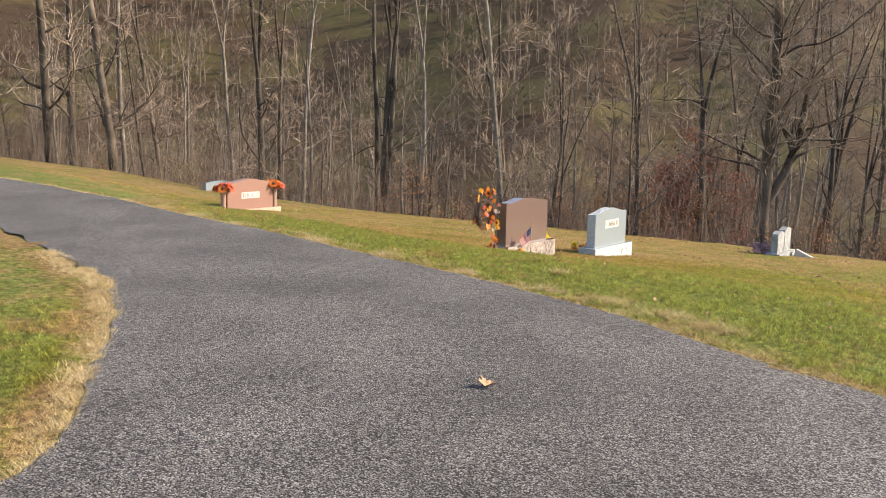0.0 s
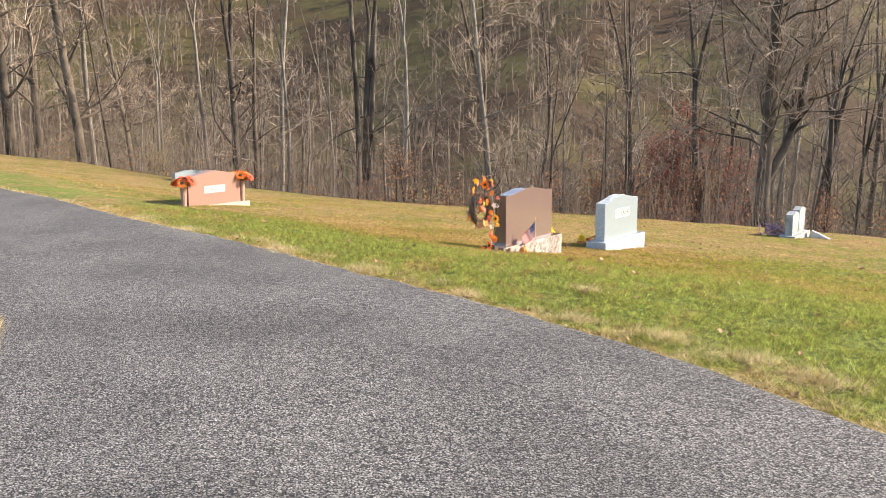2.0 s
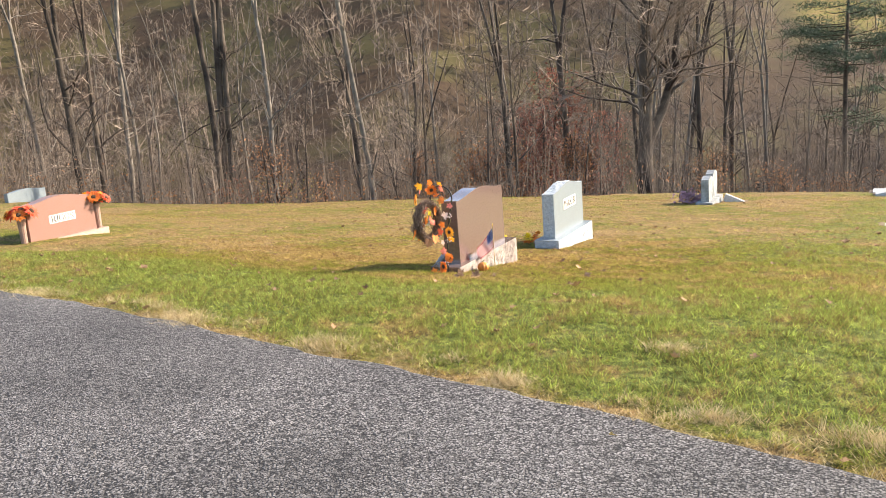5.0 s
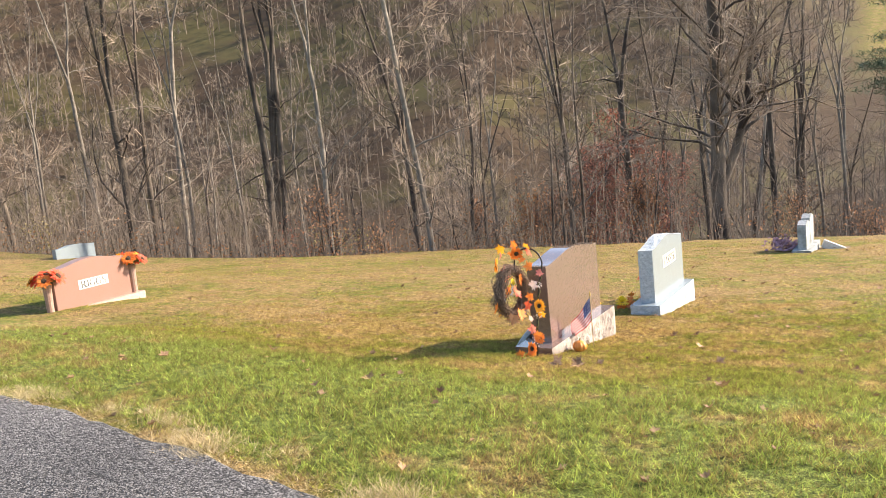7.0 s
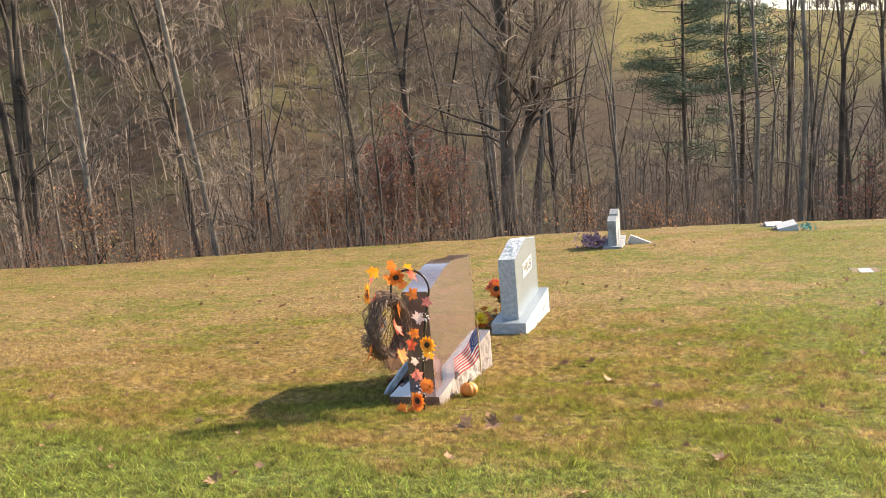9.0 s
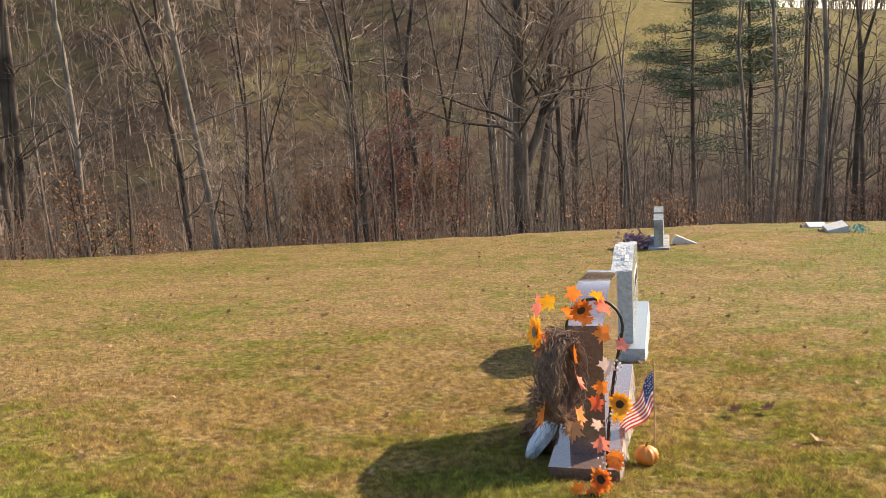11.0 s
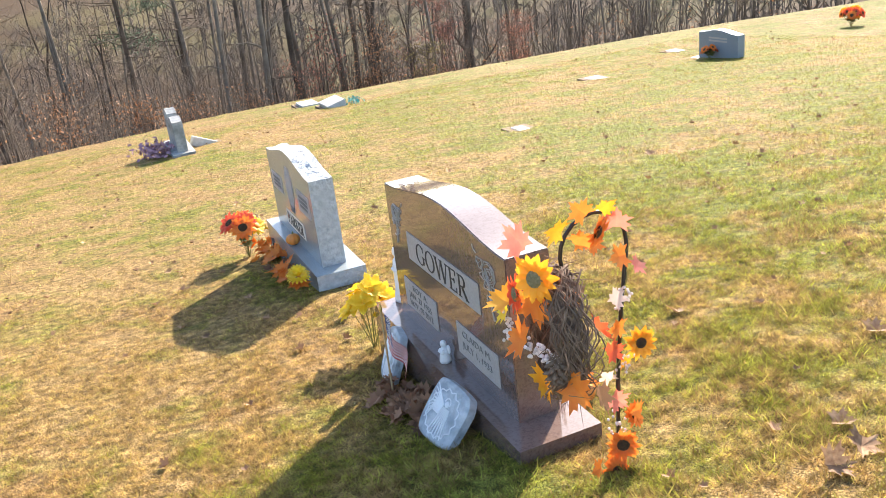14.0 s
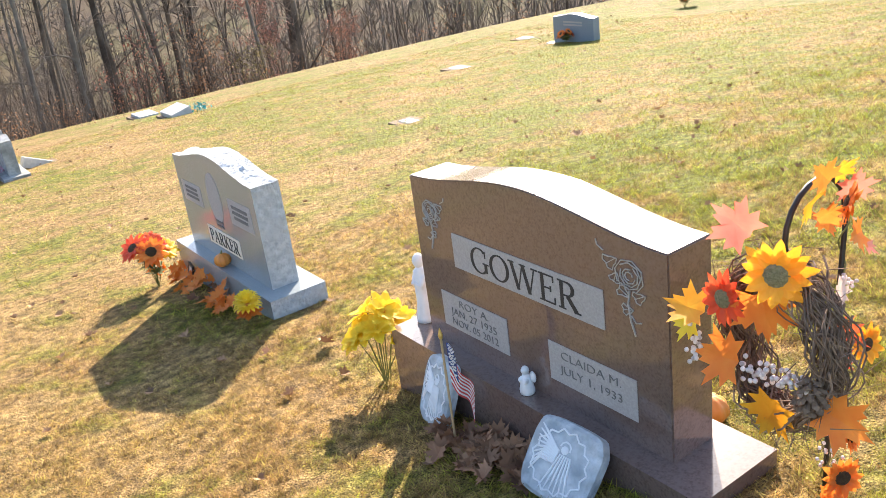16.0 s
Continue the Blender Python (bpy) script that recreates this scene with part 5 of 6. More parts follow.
def bouquet(name, at, kinds, count, spread, r, label, seed, stem=0.14, leaves=True):
    rng = random.Random(seed)
    ob = thing(name, at, label, "flowers", "silk flower bouquets")
    st, lf = Geo(), Geo()
    for k in range(count):
        t = 2.4 * k + rng.uniform(-0.3, 0.3)
        rad = spread * math.sqrt((k + 0.3) / count)
        p = Vector((rad * math.cos(t), rad * math.sin(t), stem * rng.uniform(0.85, 1.25) - rad * 0.25))
        st.tube([(0, 0, -0.03), p * 0.5 + Vector((0, 0, 0.02)), p], 0.003, 4)
        n = Vector((p.x * 3.0, p.y * 3.0, 0.3 + rng.uniform(-0.05, 0.1)))
        silk, disc = kinds[k % len(kinds)]
        sunflower(ob, p, n, r * rng.uniform(0.85, 1.15), silk, disc, seed * 10 + k)
        if leaves:
            for _ in range(3):
                q = p * rng.uniform(0.3, 0.8)
                e = Vector((rng.uniform(-1, 1), rng.uniform(-1, 1), rng.uniform(-0.4, 0.6)))
                maple_leaf(lf, q, e, (0, 0, 1), r * 0.9, 0.2)
    part("stem_bunch", st, M_STEM, ob)
    if lf.v:
        part("foliage", lf, M_STEM if seed % 2 else M_OLIVE, ob, "yellow-green silk foliage")
    return ob


def star_bouquet(at, label):
    """Open six-petalled yellow blooms on thin stems."""
    rng = random.Random(50)
    ob = thing("flower_bouquet", at, label, "flowers", "silk flower bouquets")
    st = Geo()
    for k in range(11):
        t = 2.4 * k + rng.uniform(-0.3, 0.3)
        rad = 0.105 * math.sqrt((k + 0.2) / 11)
        p = Vector((rad * math.cos(t), rad * math.sin(t), 0.36 - rad * 0.9 + rng.uniform(-0.05, 0.04)))
        st.tube([(rng.gauss(0, 0.012), rng.gauss(0, 0.012), -0.03), p * 0.55, p], 0.0025, 4)
        n = Vector((p.x * 7 + rng.uniform(-0.3, 0.3), p.y * 7 + rng.uniform(-0.3, 0.3), 0.75))
        g = Geo()
        petal_ring(g, p, n, 7, 0.098, 0.026, 0.45, 0.0, 0, k)
        petal_ring(g, p, n, 6, 0.07, 0.022, 1.0, 0.5, 0, k + 40)
        fl = part("bloom", g, M_YELLOW, ob)
        c = Geo()
        nn = n.normalized()
        for j in range(6):
            e = Vector((rng.uniform(-1, 1), rng.uniform(-1, 1), rng.uniform(-1, 1))) * 0.5
            c.spike(p, p + (nn + e).normalized() * 0.035, 0.0025)
        part("stamens", c, M_YELLOWOR, fl, "golden stamens")
    part("stem_bunch", st, M_STEM, ob)
    return ob


def flag(at, height, way, label, seed, size=1.0, limp=0.62):
    """A small grave flag that hangs limp from its stick."""
    ob = thing("flag", at, label, "flag", "grave flags")
    st = Geo()
    st.tube([(0, 0, -0.05), (0, 0, height)], 0.0045, 8)
    part("stick", st, M_WOODSTICK, ob)
    fin = Geo()
    fin.tube([(0, 0, height), (0, 0, height + 0.012), (0, 0, height + 0.04)], [0.007, 0.009, 0.001], 8)
    part("finial", fin, M_GOLD, ob)
    way = Vector(way).normalized()
    side = Vector((-way.y, way.x, 0))
    g = Geo()
    nu, nv, hoist, fly = 18, 26, 0.26 * size, 0.42 * size
    rng = random.Random(seed)
    ph = rng.uniform(0, 6)
    vs = []
    for j in range(nv + 1):
        for i in range(nu + 1):
            u, v = i / nu, j / nv
            out = fly * (limp * u + 0.04 * math.sin(3 * u + ph))
            down = v * hoist * (1 - 0.25 * u) + fly * math.sqrt(1 - limp * limp) * 0.75 * u * (0.75 + 0.25 * u)
            fold = 0.06 * size * u ** 0.6 * math.sin(6.5 * u + 2.0 * v + ph)
            vs.append(way * (out + 0.005) + side * fold + Vector((0, 0, height - 0.015 - down)))
    for j in range(nv):
        for i in range(nu):
            stripe = j * 13 // nv
            slot = 0 if stripe % 2 == 0 else 1
            if i < nu * 0.4 and stripe < 7:
                slot = 2
            q = j * (nu + 1) + i
            g.add([], [])
            g.f.append((q, q + 1, q + nu + 2, q + nu + 1))
            g.m.append(slot)
    g.v = [tuple(p) for p in vs]
    cloth = part("cloth", g, [M_FLAGRED, M_FLAGWHITE, M_FLAGBLUE], ob, smooth=True)
    s = Geo()
    for j in range(5):
        for i in range(5):
            v = vs[int(1 + j * 2.6) * (nu + 1) + int(1 + i * 1.3)]
            for sg in (1, -1):
                c = v + side * 0.003 * sg
                s.add([c + way * 0.005, c + Vector((0, 0, 0.005)), c - way * 0.005, c - Vector((0, 0, 0.005))], [(0, 1, 2, 3)])
    part("star_field", s, M_FLAGWHITE, cloth, "small white stars")


def pumpkin(at, r, label):
    ob = thing("pumpkin", at, label, "pumpkin", "small pumpkins")
    g = Geo()
    g.ball((0, 0, r * 0.75), (r, r, r * 0.78), 40, 10, 0, 9, 0.14)
    part("skin", g, M_PUMPKIN, ob, smooth=True)
    s = Geo()
    s.tube([(0, 0, r * 1.4), (0.002, 0, r * 1.65), (0.008, 0.003, r * 1.85)], [r * 0.13, r * 0.09, r * 0.08], 7)
    part("stalk", s, M_STEM, ob)


def plaque(at, turn, tilt, w, h, label, seed):
    """A cast stone plaque with a winged relief that leans on the base."""
    ob = new("memorial_plaque")
    ob.matrix_world = Matrix.Translation(at) @ pose(0, 0, 0, 0, 0, turn) @ pose(0, 0, 0, 0, tilt, 0)
    tagged(ob, label, "plaque", "memorial plaques")
    rng = random.Random(seed)
    n = 36
    rim = []
    for k in range(n):
        t = 2 * math.pi * k / n
        sx = abs(math.cos(t)) ** 0.45 * math.copysign(1, math.cos(t)) * w / 2
        sy = abs(math.sin(t)) ** 0.45 * math.copysign(1, math.sin(t)) * h / 2
        j = 1 + 0.05 * noise.noise((math.cos(t) * 2, math.sin(t) * 2, seed))
        rim.append((sx * j, sy * j + h / 2))
    g = Geo()
    vs = [(-0.018, y, z) for y, z in rim] + [(0.018, y, z) for y, z in rim] + [(-0.026, y * 0.9, h / 2 + (z - h / 2) * 0.9) for y, z in rim]
    fs = [(k, (k + 1) % n, n + (k + 1) % n, n + k) for k in range(n)] + [tuple(range(n, 2 * n))] + [(k, 2 * n + k, 2 * n + (k + 1) % n, (k + 1) % n) for k in range(n)] + [tuple(range(2 * n, 3 * n))[::-1]]
    g.add(vs, fs)
    part("slab", g, M_PLAQUE, ob)
    r = Geo()
    xx = -0.027
    for k in range(9):
        u = k / 8
        r.tube([(xx, (0.05 + 0.02 * u) * w, h * (0.62 - 0.02 * k)), (xx - 0.002, (0.22 + 0.05 * u) * w, h * (0.74 - 0.035 * k)), (xx, (0.40 - 0.03 * u) * w, h * (0.86 - 0.075 * k))], [0.004, 0.005, 0.002], 5)
    for k in range(6):
        r.tube([(xx, (0.02 - 0.03 * k) * w, h * 0.6), (xx - 0.002, (0.08 - 0.05 * k) * w, h * 0.36), (xx, (0.16 - 0.075 * k) * w, h * 0.12)], [0.003, 0.004, 0.002], 5)
    r.ball((xx, -0.02 * w, h * 0.66), (0.006, 0.03 * w + 0.006, 0.03 * h + 0.006), 10, 6)
    r.tube([(xx, -0.02 * w + 0.075 * w * math.cos(t), h * 0.69 + 0.075 * h * math.sin(t)) for t in (0, 0.7, 1.4, 2.1, 2.8, 3.5)], 0.003, 5)
    for k in range(14):
        t = 2 * math.pi * k / 14
        r.tube([(xx, math.cos(t) * w * 0.41, h / 2 + math.sin(t) * h * 0.41), (xx - 0.001, math.cos(t + 0.25) * w * 0.36, h / 2 + math.sin(t + 0.25) * h * 0.36), (xx, math.cos(t + 0.44) * w * 0.41, h / 2 + math.sin(t + 0.44) * h * 0.41)], 0.0032, 5)
    part("relief", r, M_PLAQUELINE, ob, "raised winged figure and scrollwork")


def angel_figure(at):
    g = Geo()
    g.tube([(0, 0, 0), (0, 0, 0.012), (0, 0, 0.05), (0, 0, 0.075)], [0.026, 0.027, 0.02, 0.012], 12)
    g.ball((-0.003, 0, 0.088), (0.015, 0.014, 0.017), 10, 7)
    for s in (1, -1):
        g.ball((0.012, s * 0.022, 0.064), (0.006, 0.016, 0.022), 8, 6)
        g.ball((-0.012, s * 0.012, 0.052), (0.014, 0.008, 0.012), 8, 6)
    ob = new("angel_figurine", g.mesh("angel_figurine", M_WHITE, True))
    ob.matrix_world = pose(*at)
    tagged(ob, "small white kneeling angel figurine on the base", "figurine")


def standing_figure(at):
    g = Geo()
    g.tube([(0, 0, 0), (0, 0, 0.015), (0, 0, 0.08), (0.004, 0, 0.17), (0.002, 0, 0.225), (0, 0, 0.24)], [0.04, 0.041, 0.03, 0.034, 0.028, 0.014], 12)
    g.ball((0, 0, 0.268), (0.025, 0.024, 0.032), 12, 8)
    for s in (1, -1):
        g.tube([(0, s * 0.03, 0.21), (-0.02, s * 0.026, 0.16), (-0.032, s * 0.006, 0.18)], [0.012, 0.012, 0.009], 7)
    ob = new("standing_figurine", g.mesh("standing_figurine", M_WHITE, True))
    ob.matrix_world = pose(*at)
    tagged(ob, "tall slim white standing figurine", "figurine")


def hook_and_garland():
    bx, by = -6.97, 8.25
    z0 = gz(bx, by)
    ob = thing("shepherd_hook", (bx, by, z0), "black iron shepherd hook pushed into the lawn", "garden hook")
    g = Geo()
    pts = [(0, 0, -0.08), (0.02, 0.01, 0.3), (0.05, 0.02, 0.55), (0.093, 0.035, 0.77)]
    for k in range(11):
        t = math.pi * k / 10
        pts.append((-0.03 + 0.125 * math.cos(t), 0.04, 0.79 + 0.125 * math.sin(t)))
    pts += [(-0.153, 0.03, 0.74), (-0.14, 0.03, 0.715), (-0.125, 0.03, 0.735)]
    g.tube(pts, 0.007, 8)
    part("pole", g, M_IRON, ob, smooth=True)
    ga = thing("flower_garland", (bx, by, z0), "silk autumn leaf and sunflower garland wound round an iron hook", "garland")
    vine = Geo()
    vine.tube([(0.012 * math.cos(k * 0.9) + float(np.interp(k / 40, [0, 0.4, 0.7, 1], [0, 0.02, 0.05, 0.093])), 0.012 * math.sin(k * 0.9) + 0.035 * k / 40, 0.02 + 0.75 * k / 40) for k in range(41)], 0.0022, 5)
    part("vine", vine, M_STEM, ga)
    rng = random.Random(31)
    for x, y, z, r, silk, disc, n in ((-7.09, 8.13, 1.355, 0.062, M_ORANGE, M_DISC, (0.5, -0.8, -0.3)), (-6.93, 8.15, 0.915, 0.06, M_YELLOWOR, M_DISC, (-0.2, -1, 0.15)), (-7.02, 8.14, 0.555, 0.066, M_ORANGE, M_DISC, (-0.45, -1, 0.1)), (-7.06, 8.12, 0.475, 0.05, M_ORANGE, M_DISC, (-0.5, -0.8, 0.4)), (-7.19, 8.1, 0.445, 0.05, M_REDSILK, M_DISC, (-0.3, -0.6, 0.7)), (-6.96, 8.16, 0.64, 0.05, M_ORANGE, M_DISC, (0.3, -0.8, 0.3))):
        sunflower(ga, (x + 0.04 - bx, y + 0.06 - by, z - 0.05 - z0), n, r, silk, disc, int(z * 100))
    for x, z, size, silk in ((-7.2, 1.385, 0.1, M_YELLOWOR), (-7.16, 1.33, 0.085, M_ORANGE), (-6.985, 1.33, 0.1, M_PINKSILK), (-7.06, 1.30, 0.08, M_ORANGE), (-6.97, 1.24, 0.09, M_ORANGE), (-7.1, 1.40, 0.09, M_ORANGE), (-7.03, 1.39, 0.08, M_YELLOWOR), (-6.9, 1.19, 0.075, M_PINKSILK), (-7.008, 1.064, 0.085, M_PALESILK), (-6.985, 0.99, 0.085, M_ORANGE), (-7.06, 0.91, 0.085, M_REDSILK), (-6.96, 0.85, 0.08, M_YELLOWOR), (-7.04, 0.735, 0.095, M_PINKSILK), (-6.94, 0.66, 0.085, M_ORANGE), (-7.06, 0.50, 0.075, M_ORANGE), (-7.11, 0.43, 0.085, M_ORANGE), (-7.02, 0.78, 0.07, M_PALESILK)):
        lf = Geo()
        c = (x + 0.04 - bx, rng.uniform(-0.05, 0.02), max(z - 0.05 - z0, 0.03))
        maple_leaf(lf, c, (rng.uniform(-1, 1), rng.uniform(-0.5, 0.2), rng.uniform(-0.7, 0.6)), (rng.uniform(-0.8, 0.3), -1, rng.uniform(-0.2, 0.5)), size * 0.85)
        part("maple_leaf", lf, silk, ga)
    for z, x in ((1.07, -6.94), (0.83, -6.95), (0.6, -7.0)):
        b = Geo()
        for _ in range(16):
            b.ball((x + 0.03 - bx + rng.gauss(0, 0.02), rng.gauss(0.0, 0.012), z - 0.05 - z0 + rng.gauss(0, 0.02)), 0.0055, 6, 4)
        part("berry_sprig", b, M_BERRY, ga, "frosted pale berries")


def wreath():
    c = Vector((-7.16, 8.265, 0.965))
    ob = thing("wreath", c, "grapevine wreath with silk sunflowers, maple leaves, berries and a pine cone", "wreath")
    along, up = Vector((0.27, 0.963, 0)).normalized(), Vector((0, 0, 1))
    out = along.cross(up)
    rng = random.Random(8)
    g = Geo()
    for k in range(190):
        a0, span = rng.uniform(0, 6.283), rng.uniform(1.6, 4.5)
        r0, dr, dn = rng.gauss(0.155, 0.012), rng.uniform(-0.02, 0.02), rng.gauss(0, 0.026)
        n = int(6 + span * 4)
        pts = []
        for i in range(n + 1):
            t = a0 + span * i / n
            r = r0 + dr * i / n + 0.008 * math.sin(5 * t + k)
            pts.append(along * r * math.cos(t) + up * r * 1.25 * math.sin(t) + out * (dn + 0.024 * math.sin(6 * t + k * 2)))
        g.tube(pts, [0.0029 * (1 - 0.5 * i / n) for i in range(n + 1)], 5)
    for k in range(380):
        t = rng.uniform(0, 6.283)
        r = rng.gauss(0.16, 0.022)
        p = along * r * math.cos(t) + up * r * 1.25 * math.sin(t) + out * rng.gauss(0, 0.03)
        tang = -along * math.sin(t) + up * math.cos(t)
        d = (tang * rng.uniform(-1, 1) + p.normalized() * rng.uniform(-0.3, 1.0) + out * rng.uniform(-1.1, 1.1) + Vector((0, 0, -0.3))).normalized()
        g.spike(p, p + d * rng.uniform(0.04, 0.13), 0.0016)
    part("vine_ring", g, M_VINE, ob, "tangled brown grapevine ring")
    for p, n, r, silk, disc in (((-7.25, 8.226, 1.19), (-1, -0.55, 0.15), 0.085, M_YELLOWOR, M_DISCPALE), ((-7.25, 8.36, 1.09), (-1, 0.2, 0.05), 0.075, M_REDSILK, M_DISCPALE)):
        sunflower(ob, Vector(p) - c, n, r, silk, disc, int(r * 1000))
    for p, d, n, s, silk in (((-7.24, 8.30, 1.26), (-0.2, 0.6, 0.5), (-1, -0.3, 0.4), 0.11, M_PINKSILK), ((-7.24, 8.27, 1.13), (0.1, -0.1, -1), (-1, -0.4, 0.2), 0.13, M_ORANGE), ((-7.25, 8.42, 1.03), (-0.2, 1, 0.1), (-0.6, 0, 1), 0.11, M_YELLOWOR), ((-7.25, 8.44, 1.0), (0, 1, -0.3), (-1, 0.1, 0.4), 0.09, M_YELLOW), ((-7.25, 8.32, 0.93), (0, 0.8, -0.1), (-1, 0, 0.5), 0.13, M_ORANGE), ((-7.24, 8.22, 0.86), (0, 0.2, -0.5), (-1, -0.2, 0.4), 0.12, M_YELLOWOR), ((-7.22, 8.12, 0.87), (0.1, -0.8, -0.3), (-1, -0.2, 0.4), 0.12, M_ORANGE), ((-7.08, 8.2, 1.0), (0.2, -0.6, -0.3), (1, -0.2, 0.3), 0.1, M_REDSILK), ((-7.09, 8.25, 0.82), (0.2, -0.3, -0.7), (1, -0.2, 0.3), 0.1, M_ORANGE), ((-7.1, 8.15, 0.8), (0, -0.5, -0.8), (0.6, -0.8, 0.3), 0.1, M_RUST), ((-7.1, 8.3, 1.1), (0, 0.2, -0.8), (1, 0.1, 0.3), 0.1, M_ORANGE)):
        lf = Geo()
        maple_leaf(lf, Vector(p) - c, d, n, s)
        part("maple_leaf", lf, silk, ob)
    for p, spread, k in (((-7.25, 8.45, 0.93), (0.008, 0.012, 0.03), 22), ((-7.25, 8.2, 0.93), (0.013, 0.036, 0.013), 46), ((-7.24, 8.28, 0.92), (0.013, 0.02, 0.016), 26)):
        b = Geo()
        for _ in range(k):
            b.ball(Vector(p) - c + Vector((rng.gauss(0, spread[0]), rng.gauss(0, spread[1]), rng.gauss(0, spread[2]))), 0.0065, 7, 5)
        part("berry_sprig", b, M_BERRY, ob, "frosted pale berries")
    cone = Geo()
    for k in range(44):
        t, u = k * 2.4, k / 44
        r = 0.038 * math.sin(math.pi * (0.12 + 0.8 * u))
        q = Vector((-7.255, 8.13, 0.965 - 0.09 * u)) - c
        d = Vector((math.cos(t), math.sin(t), -0.35))
        s = Vector((-math.sin(t), math.cos(t), 0))
        a = q + d * r
        cone.add([q, a + s * 0.009, a + d * 0.008, a - s * 0.009, a + Vector((0, 0, 0.006))], [(0, 1, 4), (1, 2, 4), (2, 3, 4), (3, 0, 4), (0, 3, 2, 1)])
    part("pine_cone", cone, M_CONE, ob, "open brown pine cone")


def mum(at):
    ob = thing("mum_flower", at, "round yellow chrysanthemum with an orange leaf collar", "flowers")
    g = Geo()
    c = Vector((0, 0, 0.085))
    for k, (elev, cnt) in enumerate(((-0.2, 16), (0.25, 16), (0.7, 13), (1.15, 8))):
        for j in range(cnt):
            t = 2 * math.pi * (j + 0.5 * k) / cnt
            d = Vector((math.cos(t) * math.cos(elev), math.sin(t) * math.cos(elev), math.sin(elev)))
            s = Vector((-math.sin(t), math.cos(t), 0)) * 0.012
            n = d.cross(s).normalized() * 0.006
            g.add([c + d * 0.02 - s, c + d * 0.02 + s, c + d * 0.075 + s * 0.8 + n, c + d * 0.075 - s * 0.8 + n, c + d * 0.086 - n], [(0, 1, 2, 3), (3, 2, 4)])
    part("bloom", g, M_YELLOW, ob)
    lf = Geo()
    for k in range(6):
        maple_leaf(lf, (0, 0, 0.04), (math.cos(k * 1.05), math.sin(k * 1.05), -0.25), (0, 0, 1), 0.09)
    part("leaf_collar", lf, M_ORANGE, ob, "orange silk leaves")


def picture_frame(at, turn):
    ob = thing("picture_frame", at, "small black framed photo leaning at the stone", "picture frame", turn=turn)
    ob.matrix_world = ob.matrix_world @ pose(0, 0, 0, 0, 12, 0)
    g = Geo()
    for y0, y1, z0, z1 in ((-0.06, 0.06, 0, 0.014), (-0.06, 0.06, 0.146, 0.16), (-0.06, -0.046, 0.014, 0.146), (0.046, 0.06, 0.014, 0.146)):
        g.box(-0.008, 0.008, y0, y1, z0, z1)
    part("border", g, M_IRON, ob)
    part("photo", slab(-0.003, 0.003, -0.046, 0.046, 0.014, 0.146), M_PHOTO, ob, "faded photo")
    back = Geo()
    back.tube([(0.008, 0, 0.11), (0.06, 0, -0.01)], 0.004, 5)
    part("strut", back, M_IRON, ob)


